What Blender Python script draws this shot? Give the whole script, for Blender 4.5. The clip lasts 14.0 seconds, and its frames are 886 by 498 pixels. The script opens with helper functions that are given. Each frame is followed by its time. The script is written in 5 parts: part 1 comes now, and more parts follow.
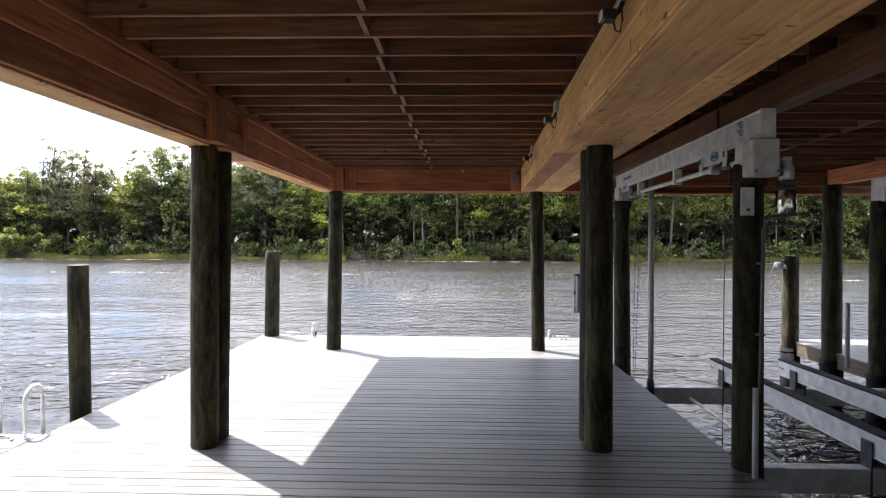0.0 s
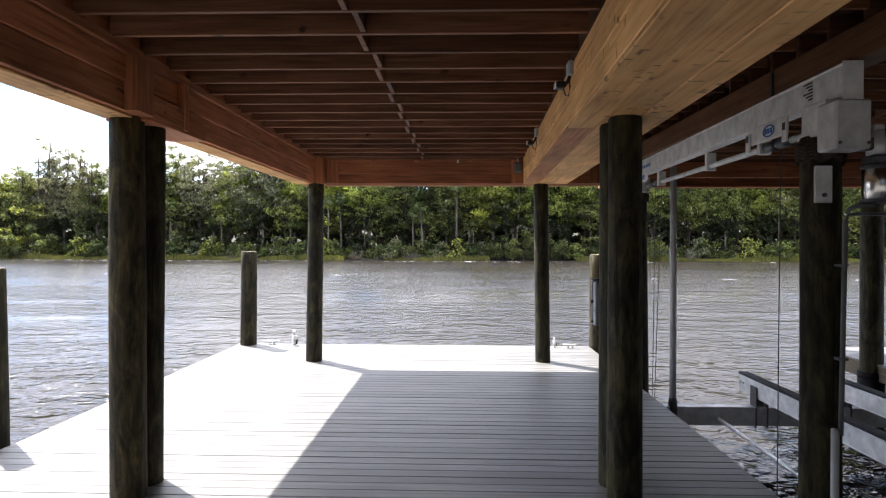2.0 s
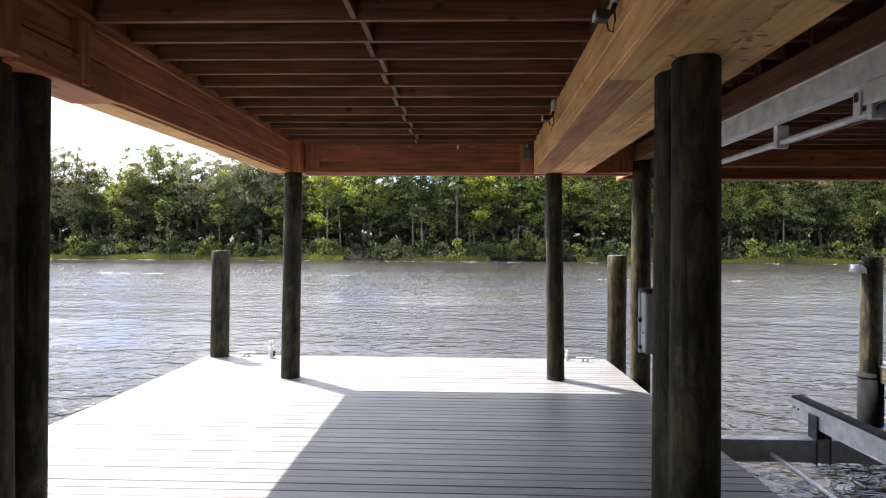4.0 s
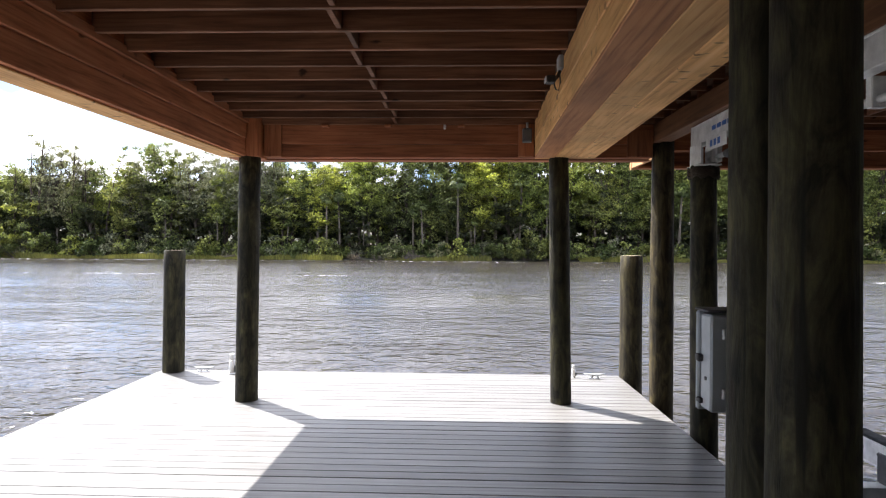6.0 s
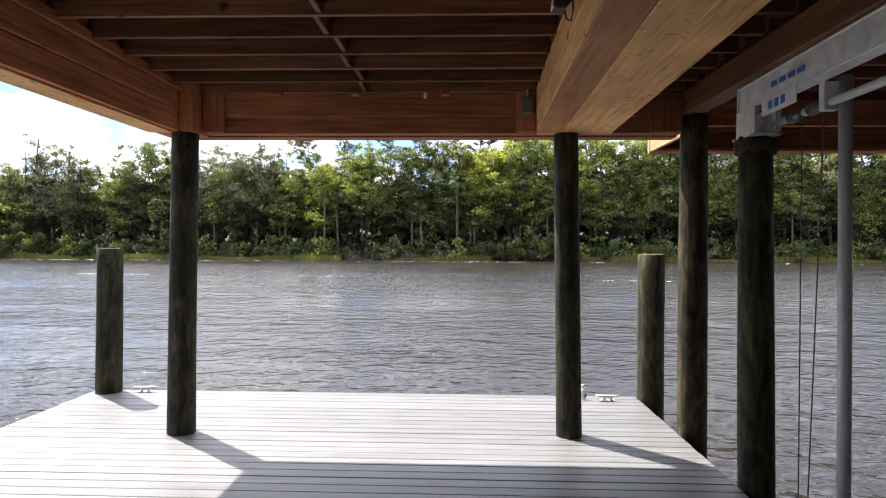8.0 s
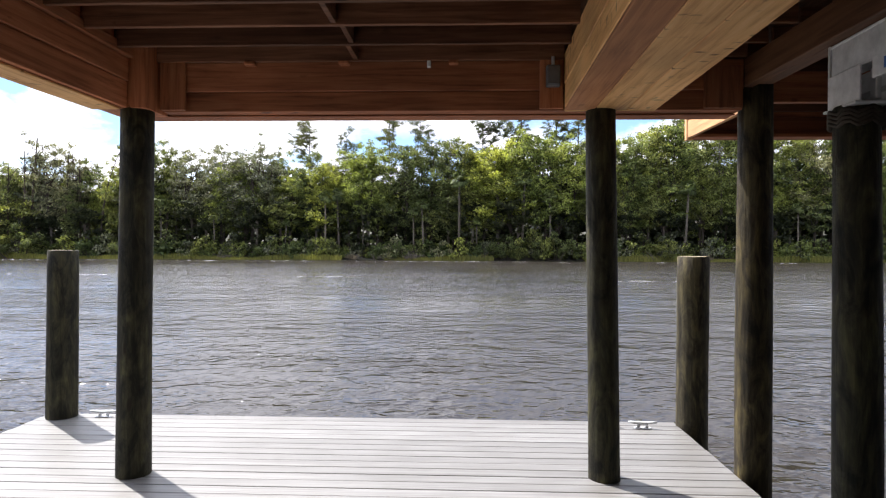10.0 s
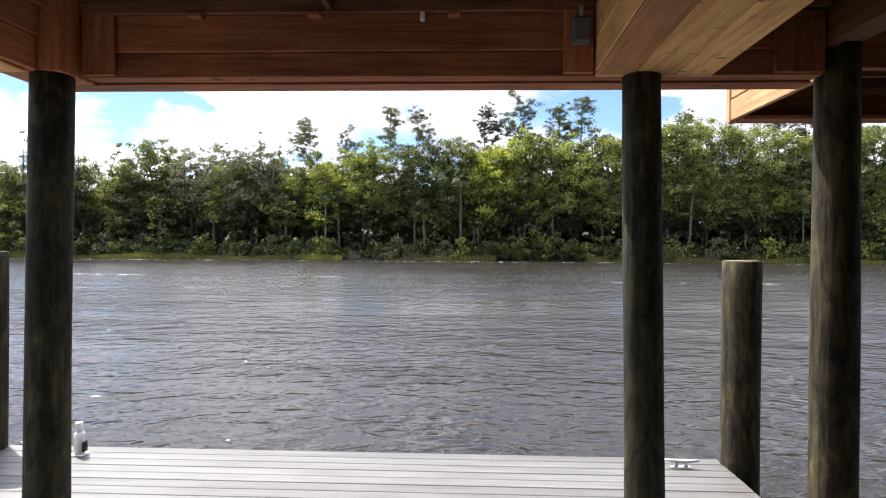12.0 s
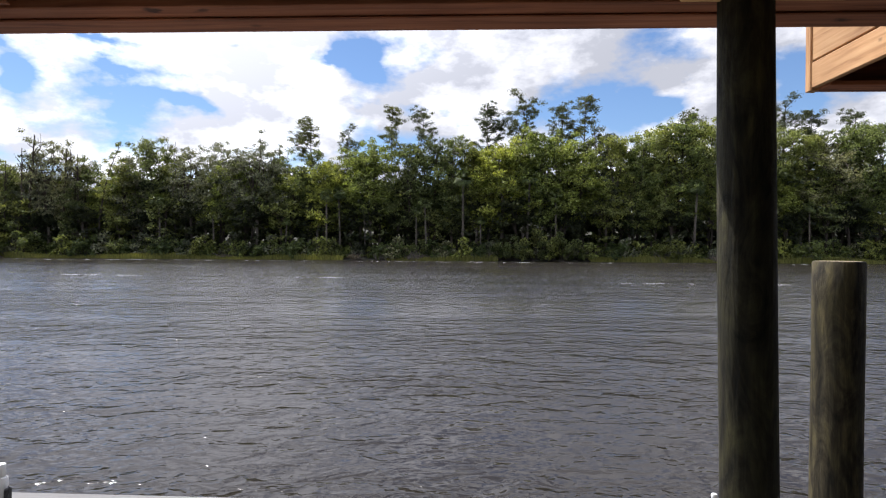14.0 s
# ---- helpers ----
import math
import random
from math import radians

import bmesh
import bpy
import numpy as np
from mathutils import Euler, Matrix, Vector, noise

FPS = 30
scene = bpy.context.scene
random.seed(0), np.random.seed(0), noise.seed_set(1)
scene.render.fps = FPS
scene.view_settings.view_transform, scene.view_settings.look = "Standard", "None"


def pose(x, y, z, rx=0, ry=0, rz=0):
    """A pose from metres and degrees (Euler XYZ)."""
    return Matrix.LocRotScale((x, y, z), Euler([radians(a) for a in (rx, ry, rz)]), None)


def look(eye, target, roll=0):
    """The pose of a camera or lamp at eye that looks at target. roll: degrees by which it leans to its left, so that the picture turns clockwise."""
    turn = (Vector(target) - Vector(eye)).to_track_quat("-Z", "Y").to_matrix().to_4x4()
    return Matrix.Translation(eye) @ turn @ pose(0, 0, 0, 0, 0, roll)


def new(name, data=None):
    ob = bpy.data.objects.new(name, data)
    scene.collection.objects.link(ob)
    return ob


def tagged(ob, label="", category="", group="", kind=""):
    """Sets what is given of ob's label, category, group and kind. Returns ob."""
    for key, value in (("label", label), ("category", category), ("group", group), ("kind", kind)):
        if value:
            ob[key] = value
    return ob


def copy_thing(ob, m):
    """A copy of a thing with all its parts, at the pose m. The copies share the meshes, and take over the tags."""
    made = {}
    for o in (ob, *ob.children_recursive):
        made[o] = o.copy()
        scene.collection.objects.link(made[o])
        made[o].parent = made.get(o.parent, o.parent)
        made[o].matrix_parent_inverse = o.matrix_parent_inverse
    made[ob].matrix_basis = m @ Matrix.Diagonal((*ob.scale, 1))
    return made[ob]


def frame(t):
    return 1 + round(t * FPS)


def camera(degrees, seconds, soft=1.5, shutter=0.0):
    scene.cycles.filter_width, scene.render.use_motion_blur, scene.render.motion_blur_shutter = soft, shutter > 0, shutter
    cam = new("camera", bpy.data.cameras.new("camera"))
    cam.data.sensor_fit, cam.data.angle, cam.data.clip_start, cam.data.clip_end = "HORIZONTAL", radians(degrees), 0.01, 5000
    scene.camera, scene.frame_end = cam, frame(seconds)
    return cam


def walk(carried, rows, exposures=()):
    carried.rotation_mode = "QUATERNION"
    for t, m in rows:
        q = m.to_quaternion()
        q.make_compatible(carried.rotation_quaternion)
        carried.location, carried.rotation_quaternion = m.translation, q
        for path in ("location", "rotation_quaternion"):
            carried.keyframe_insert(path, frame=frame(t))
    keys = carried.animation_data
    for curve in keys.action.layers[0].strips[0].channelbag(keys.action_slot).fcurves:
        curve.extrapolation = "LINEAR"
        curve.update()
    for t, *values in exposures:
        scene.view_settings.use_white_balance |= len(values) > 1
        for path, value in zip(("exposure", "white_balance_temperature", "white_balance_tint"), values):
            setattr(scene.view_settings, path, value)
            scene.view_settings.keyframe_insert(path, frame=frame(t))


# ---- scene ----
cam = camera(73.0, 14.0, soft=1.2)

PATH = [
    (0, (0.490, 0.064, 1.950), (0.429, 2.063, 1.937), 0.30),
    (0.5, (0.510, 0.358, 1.933), (0.450, 2.357, 1.920), 0.15),
    (1, (0.509, 0.655, 1.933), (0.449, 2.654, 1.920), 0.20),
    (1.5, (0.546, 0.958, 1.933), (0.485, 2.957, 1.920), 0.26),
    (2, (0.570, 1.259, 1.932), (0.509, 3.258, 1.919), 0.17),
    (2.5, (0.569, 1.616, 1.931), (0.509, 3.615, 1.918), 0.17),
    (3, (0.555, 1.961, 1.929), (0.496, 3.960, 1.917), 0.28),
    (5.5, (0.683, 3.649, 1.889), (0.617, 5.648, 1.876), 0.33),
    (6, (0.744, 3.991, 1.896), (0.676, 5.990, 1.883), 0.35),
    (6.5, (0.803, 4.353, 1.888), (0.732, 6.352, 1.874), 0.38),
    (7, (0.836, 4.727, 1.881), (0.766, 6.726, 1.868), 0.28),
    (7.5, (0.852, 5.067, 1.870), (0.784, 7.066, 1.858), 0.29),
    (8, (0.894, 5.371, 1.859), (0.825, 7.369, 1.846), 0.29),
    (10.5, (0.799, 6.662, 1.873), (0.723, 8.661, 1.859), 0.26),
    (11, (0.855, 6.920, 1.873), (0.778, 8.919, 1.859), 0.36),
    (11.5, (0.850, 7.196, 1.869), (0.772, 9.194, 1.854), 0.46),
    (12, (0.799, 7.454, 1.885), (0.720, 9.452, 1.870), 0.37),
    (12.5, (0.755, 7.744, 1.888), (0.676, 9.742, 1.875), 0.27),
    (13, (0.702, 8.022, 1.890), (0.622, 10.020, 1.876), 0.37),
    (13.5, (0.703, 8.297, 1.875), (0.620, 10.296, 1.858), 0.37),
    (14, (0.661, 8.541, 1.855), (0.577, 10.539, 1.841), 0.37),
]
walk(cam, [(t, look(eye, target, roll)) for t, eye, target, roll in PATH], [(0, 1.73, 6250, 12), (3, 1.71, 6250, 12), (6.5, 1.57, 6250, 12), (8, 1.31, 6250, 12), (10.5, 1.14, 6250, 12), (12.5, 0.89, 6250, 12), (13.3, 0.59, 6200, 12), (14, 0.34, 6150, 12)])

# ---------------------------------------------------------------- light
SUN_DIR = Vector((-0.82, 0.70, 1.78)).normalized()
SUN_EL = math.asin(SUN_DIR.z)
SUN_AZ = math.atan2(SUN_DIR.x, SUN_DIR.y)

world = bpy.data.worlds.new("sky")
scene.world = world
world.use_nodes = True
wn, wl = world.node_tree.nodes, world.node_tree.links
wn.clear()
w_out = wn.new("ShaderNodeOutputWorld")
w_bg = wn.new("ShaderNodeBackground")
w_sky = wn.new("ShaderNodeTexSky")
w_sky.sky_type = "NISHITA"
w_sky.sun_disc = False
w_sky.sun_elevation = SUN_EL
w_sky.sun_rotation = SUN_AZ
w_sky.air_density, w_sky.dust_density, w_sky.ozone_density = 1.0, 0.15, 2.5
w_co = wn.new("ShaderNodeTexCoord")
w_map = wn.new("ShaderNodeMapping")
w_map.inputs["Scale"].default_value = (1.0, 1.0, 1.9)
w_map.inputs["Location"].default_value = (0.37, 0.12, 0.05)
w_noise = wn.new("ShaderNodeTexNoise")
w_noise.inputs["Scale"].default_value = 4.4
w_noise.inputs["Detail"].default_value = 12.0
w_noise.inputs["Roughness"].default_value = 0.56
w_ramp = wn.new("ShaderNodeValToRGB")
w_ramp.color_ramp.elements[0].position, w_ramp.color_ramp.elements[0].color = 0.44, (0, 0, 0, 1)
w_ramp.color_ramp.elements[1].position, w_ramp.color_ramp.elements[1].color = 0.54, (1, 1, 1, 1)
w_noise2 = wn.new("ShaderNodeTexNoise")
w_noise2.inputs["Scale"].default_value = 6.2
w_noise2.inputs["Detail"].default_value = 9.0
w_noise2.inputs["Roughness"].default_value = 0.6
w_shade = wn.new("ShaderNodeValToRGB")
w_shade.color_ramp.elements[0].position, w_shade.color_ramp.elements[0].color = 0.39, (10.8, 10.65, 10.8, 1)
w_shade.color_ramp.elements[1].position, w_shade.color_ramp.elements[1].color = 0.57, (5.4, 5.45, 5.85, 1)
w_tint = wn.new("ShaderNodeMixRGB")
w_tint.blend_type = "MULTIPLY"
w_tint.inputs["Fac"].default_value = 1.0
w_tint.inputs["Color2"].default_value = (1.0, 1.06, 1.16, 1)
w_mix = wn.new("ShaderNodeMixRGB")
wl.new(w_co.outputs["Generated"], w_map.inputs["Vector"])
wl.new(w_map.outputs["Vector"], w_noise.inputs["Vector"])
wl.new(w_map.outputs["Vector"], w_noise2.inputs["Vector"])
# blue gaps between the cloud banks over the far shore: azimuth, height, half width and half height in degrees
BLUE_GAPS = [(-32.0, 16.2, 2.4, 0.8), (-25.8, 12.5, 3.8, 0.9), (-13.5, 17.5, 3.2, 0.9), (-9.3, 15.6, 3.4, 1.9), (-3.4, 12.1, 4.1, 0.6), (-38.3, 13.2, 2.4, 1.7), (17.6, 12.7, 4.1, 1.3), (28.0, 13.0, 2.2, 2.2), (-21.1, 17.5, 2.2, 0.5), (24.9, 15.2, 2.7, 1.6)]


def sky_math(op, a, b=None):
    n = wn.new("ShaderNodeMath")
    n.operation = op
    for k, v in enumerate((a, b)):
        if isinstance(v, bpy.types.NodeSocket):
            wl.new(v, n.inputs[k])
        elif v is not None:
            n.inputs[k].default_value = v
    return n.outputs[0]


w_sep = wn.new("ShaderNodeSeparateXYZ")
wl.new(w_co.outputs["Generated"], w_sep.inputs[0])
w_warp = wn.new("ShaderNodeTexNoise")
w_warp.inputs["Scale"].default_value = 9.0
w_warp.inputs["Detail"].default_value = 6.0
wl.new(w_map.outputs["Vector"], w_warp.inputs["Vector"])
w_wsep = wn.new("ShaderNodeSeparateColor")
wl.new(w_warp.outputs["Color"], w_wsep.inputs[0])
w_az = sky_math("ADD", sky_math("ARCTAN2", w_sep.outputs[0], w_sep.outputs[1]), sky_math("MULTIPLY", sky_math("SUBTRACT", w_wsep.outputs[0], 0.5), 0.16))
w_el = sky_math("ADD", sky_math("ARCSINE", w_sep.outputs[2]), sky_math("MULTIPLY", sky_math("SUBTRACT", w_wsep.outputs[1], 0.5), 0.09))
w_cover = sky_math("ADD", w_noise.outputs["Fac"], 0.035)
for gap_az, gap_el, gap_w, gap_h in BLUE_GAPS:
    dx = sky_math("DIVIDE", sky_math("SUBTRACT", w_az, radians(gap_az)), radians(gap_w))
    dz = sky_math("DIVIDE", sky_math("SUBTRACT", w_el, radians(gap_el)), radians(gap_h))
    d2 = sky_math("ADD", sky_math("MULTIPLY", dx, dx), sky_math("MULTIPLY", dz, dz))
    w_cover = sky_math("SUBTRACT", w_cover, sky_math("MULTIPLY", sky_math("EXPONENT", sky_math("MULTIPLY", d2, -1.0)), 0.17))
wl.new(w_cover, w_ramp.inputs["Fac"])
wl.new(w_noise2.outputs["Fac"], w_shade.inputs["Fac"])
wl.new(w_ramp.outputs["Color"], w_mix.inputs["Fac"])
wl.new(w_sky.outputs["Color"], w_tint.inputs["Color1"])
wl.new(w_tint.outputs["Color"], w_mix.inputs["Color1"])
w_dot = wn.new("ShaderNodeVectorMath")
w_dot.operation = "DOT_PRODUCT"
w_dot.inputs[1].default_value = SUN_DIR
wl.new(w_co.outputs["Generated"], w_dot.inputs[0])
w_halo = wn.new("ShaderNodeMapRange")
w_halo.interpolation_type = "SMOOTHSTEP"
for key, value in (("From Min", 0.45), ("From Max", 0.95), ("To Min", 1.0), ("To Max", 2.4)):
    w_halo.inputs[key].default_value = value
wl.new(w_dot.outputs["Value"], w_halo.inputs["Value"])
w_lit = wn.new("ShaderNodeVectorMath")
w_lit.operation = "SCALE"
wl.new(w_shade.outputs["Color"], w_lit.inputs[0])
wl.new(w_halo.outputs[0], w_lit.inputs["Scale"])
wl.new(w_lit.outputs[0], w_mix.inputs["Color2"])
wl.new(w_mix.outputs["Color"], w_bg.inputs["Color"])
w_bg.inputs["Strength"].default_value = 0.09
wl.new(w_bg.outputs["Background"], w_out.inputs["Surface"])

sun_data = bpy.data.lights.new("sun", "SUN")
sun_data.energy, sun_data.angle, sun_data.color = 6.6, radians(0.53), (1.0, 0.95, 0.87)
sun = new("sun", sun_data)
sun.matrix_world = look(SUN_DIR * 60, (0, 0, 0))


# ---------------------------------------------------------------- materials
def material(name):
    m = bpy.data.materials.new(name)
    m.use_nodes = True
    nt = m.node_tree
    return m, nt, nt.nodes["Principled BSDF"]


def node(nt, kind, **values):
    n = nt.nodes.new("ShaderNode" + kind)
    for key, value in values.items():
        n.inputs[key].default_value = value
    return n


def ramp(nt, fac, stops):
    r = nt.nodes.new("ShaderNodeValToRGB")
    e = r.color_ramp.elements
    while len(e) < len(stops):
        e.new(0.5)
    for k, (p, c) in zip(e, stops):
        k.position, k.color = p, (*c, 1)
    nt.links.new(fac, r.inputs["Fac"])
    return r.outputs["Color"]


def mixed(nt, fac, a, b, kind="MIX"):
    m = nt.nodes.new("ShaderNodeMixRGB")
    m.blend_type = kind
    for sock, v in zip(("Fac", "Color1", "Color2"), (fac, a, b)):
        if isinstance(v, bpy.types.NodeSocket):
            nt.links.new(v, m.inputs[sock])
        else:
            m.inputs[sock].default_value = v if sock == "Fac" else (*v, 1)
    return m.outputs["Color"]


def coords(nt, scale, spread=7.0):
    """Object coordinates, shifted by a random amount for each object, and stretched."""
    co = nt.nodes.new("ShaderNodeTexCoord")
    info = nt.nodes.new("ShaderNodeObjectInfo")
    mul = nt.nodes.new("ShaderNodeMath")
    mul.operation = "MULTIPLY"
    mul.inputs[1].default_value = spread
    nt.links.new(info.outputs["Random"], mul.inputs[0])
    add = nt.nodes.new("ShaderNodeVectorMath")
    add.operation = "ADD"
    nt.links.new(co.outputs["Object"], add.inputs[0])
    nt.links.new(mul.outputs[0], add.inputs[1])
    mp = nt.nodes.new("ShaderNodeMapping")
    mp.inputs["Scale"].default_value = scale
    nt.links.new(add.outputs[0], mp.inputs["Vector"])
    return mp.outputs["Vector"], info.outputs["Random"]


def bump(nt, bsdf, height, strength, distance):
    b = node(nt, "Bump", Strength=strength, Distance=distance)
    nt.links.new(height, b.inputs["Height"])
    nt.links.new(b.outputs["Normal"], bsdf.inputs["Normal"])


def wood(name, dark, mid, light, along, knots=True, rough=0.62, vary=0.3):
    """Sawn timber with its grain along x, y or z."""
    m, nt, bsdf = material(name)
    scale = [16.0, 16.0, 16.0]
    scale["xyz".index(along)] = 0.9
    vec, rnd = coords(nt, scale)
    grain = node(nt, "TexNoise", Scale=1.6, Detail=6.0, Roughness=0.62, Distortion=0.5)
    nt.links.new(vec, grain.inputs["Vector"])
    base = ramp(nt, grain.outputs["Fac"], [(0.28, dark), (0.5, mid), (0.72, light)])
    vec2, _ = coords(nt, (1.0, 1.0, 1.0))
    broad = node(nt, "TexNoise", Scale=1.1, Detail=3.0)
    nt.links.new(vec2, broad.inputs["Vector"])
    stain = ramp(nt, broad.outputs["Fac"], [(0.3, (0.62, 0.58, 0.55)), (0.62, (1.08, 1.04, 1.0))])
    base = mixed(nt, 0.75, base, stain, "MULTIPLY")
    tone = ramp(nt, rnd, [(0.0, (1 - vary,) * 3), (1.0, (1 + vary * 0.6,) * 3)])
    base = mixed(nt, 1.0, base, tone, "MULTIPLY")
    if knots:
        # knots and short dark saw marks, gathered in patches
        kinds = [(6.0, 3.0, 0.17, 0.50)] + ([(6.0, 15.0, 0.26, 0.48)] if knots == "marks" else [])
        for across, length, size, gather in kinds:
            sk = [across] * 3
            sk["xyz".index(along)] = length
            vec3, _ = coords(nt, sk, 5.0 + length)
            wob = node(nt, "TexNoise", Scale=1.7, Detail=4.0)
            nt.links.new(vec3, wob.inputs["Vector"])
            bent = nt.nodes.new("ShaderNodeVectorMath")
            bent.operation = "MULTIPLY_ADD"
            nt.links.new(wob.outputs["Color"], bent.inputs[0])
            bent.inputs[1].default_value = (0.7, 0.7, 0.7)
            nt.links.new(vec3, bent.inputs[2])
            vor = node(nt, "TexVoronoi", Scale=1.0)
            nt.links.new(bent.outputs[0], vor.inputs["Vector"])
            spot = ramp(nt, vor.outputs["Distance"], [(size * 0.5, (0.9, 0.9, 0.9)), (size, (0, 0, 0))])
            some = ramp(nt, vor.outputs["Color"], [(0.3, (0, 0, 0)), (0.55, (1, 1, 1))])
            patch = node(nt, "TexNoise", Scale=0.55, Detail=2.0)
            nt.links.new(vec2, patch.inputs["Vector"])
            where = ramp(nt, patch.outputs["Fac"], [(gather - 0.08, (0, 0, 0)), (gather + 0.02, (1, 1, 1))])
            spot = mixed(nt, 1.0, mixed(nt, 1.0, spot, some, "MULTIPLY"), where, "MULTIPLY")
            base = mixed(nt, spot, base, tuple(c * 0.32 for c in dark))
    nt.links.new(base, bsdf.inputs["Base Color"])
    bsdf.inputs["Roughness"].default_value = rough
    bsdf.inputs["Specular IOR Level"].default_value = 0.3
    bump(nt, bsdf, grain.outputs["Fac"], 0.35, 0.004)
    return m


M_CEDAR_Y = wood("red_stained_timber", (0.22, 0.078, 0.034), (0.49, 0.19, 0.088), (0.62, 0.28, 0.14), "y")
# Same red stain, darker: the cross timbers' shaded side is put into the colour
M_CEDAR_X = wood("shaded_red_cross_timber", (0.14, 0.047, 0.022), (0.33, 0.122, 0.056), (0.44, 0.185, 0.09), "x")
M_CEDAR_Z = wood("red_stained_block", (0.19, 0.067, 0.03), (0.42, 0.158, 0.072), (0.54, 0.235, 0.112), "z", knots=False)
M_PINE_Y = wood("fresh_pine_timber", (0.5, 0.25, 0.09), (0.77, 0.46, 0.19), (0.86, 0.57, 0.27), "y", knots="marks", vary=0.18)
M_PINE_X = wood("fresh_pine_cross_timber", (0.5, 0.25, 0.09), (0.77, 0.46, 0.19), (0.86, 0.57, 0.27), "x", knots="marks", vary=0.18)
M_ORANGE_Y = wood("orange_stained_timber", (0.28, 0.115, 0.05), (0.48, 0.22, 0.095), (0.58, 0.3, 0.14), "y")
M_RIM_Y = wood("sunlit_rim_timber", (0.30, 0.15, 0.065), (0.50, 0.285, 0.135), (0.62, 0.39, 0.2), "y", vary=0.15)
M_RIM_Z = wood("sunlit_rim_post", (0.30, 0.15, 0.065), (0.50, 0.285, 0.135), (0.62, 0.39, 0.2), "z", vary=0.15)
M_BROWN_Y = wood("brown_timber", (0.07, 0.032, 0.015), (0.13, 0.062, 0.03), (0.19, 0.095, 0.048), "y")
M_BROWN_X = wood("brown_cross_timber", (0.07, 0.032, 0.015), (0.13, 0.062, 0.03), (0.19, 0.095, 0.048), "x")
M_JOIST = wood("joist_timber", (0.08, 0.035, 0.018), (0.18, 0.080, 0.043), (0.28, 0.14, 0.08), "x", vary=0.45)
M_DECKING = wood("upper_decking", (0.07, 0.035, 0.02), (0.12, 0.06, 0.035), (0.17, 0.09, 0.055), "y")
M_SIDING = wood("unseen_wall_siding", (0.06, 0.045, 0.034), (0.10, 0.078, 0.06), (0.15, 0.12, 0.09), "x", knots=False)
M_FASCIA = wood("weathered_fascia", (0.055, 0.045, 0.03), (0.10, 0.082, 0.055), (0.15, 0.122, 0.085), "y")


def plank_material():
    m, nt, bsdf = material("grey_composite_board")
    vec, rnd = coords(nt, (0.8, 40.0, 40.0), 23.0)
    grain = node(nt, "TexNoise", Scale=1.0, Detail=5.0, Roughness=0.6)
    nt.links.new(vec, grain.inputs["Vector"])
    base = ramp(nt, grain.outputs["Fac"], [(0.25, (0.085, 0.080, 0.076)), (0.5, (0.148, 0.144, 0.141)), (0.75, (0.208, 0.204, 0.201))])
    vec2, _ = coords(nt, (1.2, 2.0, 2.0), 11.0)
    blot = node(nt, "TexNoise", Scale=1.3, Detail=4.0)
    nt.links.new(vec2, blot.inputs["Vector"])
    dirt = ramp(nt, blot.outputs["Fac"], [(0.32, (0.76, 0.75, 0.73)), (0.6, (1, 1, 1))])
    base = mixed(nt, 0.8, base, dirt, "MULTIPLY")
    tone = ramp(nt, rnd, [(0.0, (0.78, 0.77, 0.76)), (1.0, (1.1, 1.1, 1.1))])
    base = mixed(nt, 1.0, base, tone, "MULTIPLY")
    nt.links.new(base, bsdf.inputs["Base Color"])
    bsdf.inputs["Roughness"].default_value = 0.45
    bsdf.inputs["Specular IOR Level"].default_value = 0.5
    bump(nt, bsdf, grain.outputs["Fac"], 0.3, 0.002)
    return m


M_PLANK = plank_material()


def pile_material(name, tint):
    m, nt, bsdf = material(name)
    vec, rnd = coords(nt, (10.0, 10.0, 1.1))
    streak = node(nt, "TexNoise", Scale=1.5, Detail=8.0, Roughness=0.7, Distortion=0.5)
    nt.links.new(vec, streak.inputs["Vector"])
    base = ramp(nt, streak.outputs["Fac"], [(0.34, tuple(0.4 * c for c in tint)), (0.5, tint), (0.68, tuple(1.9 * c for c in tint))])
    vec2, _ = coords(nt, (5.0, 5.0, 2.0))
    algae = node(nt, "TexNoise", Scale=1.5, Detail=7.0, Roughness=0.65, Distortion=1.0)
    nt.links.new(vec2, algae.inputs["Vector"])
    blot = ramp(nt, algae.outputs["Fac"], [(0.38, (0.3, 0.29, 0.28)), (0.5, (0.88, 0.9, 0.83)), (0.64, (1.65, 1.68, 1.3))])
    base = mixed(nt, 1.0, base, blot, "MULTIPLY")
    vec3, _ = coords(nt, (5.0, 5.0, 1.7))
    vor = node(nt, "TexVoronoi", Scale=1.0)
    nt.links.new(vec3, vor.inputs["Vector"])
    spot = ramp(nt, vor.outputs["Distance"], [(0.07, (1, 1, 1)), (0.13, (0, 0, 0))])
    base = mixed(nt, spot, base, (0.02, 0.014, 0.008))
    vec4, _ = coords(nt, (16.0, 16.0, 0.5))
    crack = node(nt, "TexNoise", Scale=1.3, Detail=2.0)
    nt.links.new(vec4, crack.inputs["Vector"])
    split = ramp(nt, crack.outputs["Fac"], [(0.27, (1, 1, 1)), (0.33, (0, 0, 0))])
    base = mixed(nt, split, base, tuple(0.3 * c for c in tint))
    nt.links.new(base, bsdf.inputs["Base Color"])
    bsdf.inputs["Roughness"].default_value = 0.75
    bsdf.inputs["Specular IOR Level"].default_value = 0.25
    bump(nt, bsdf, streak.outputs["Fac"], 0.7, 0.02)
    return m


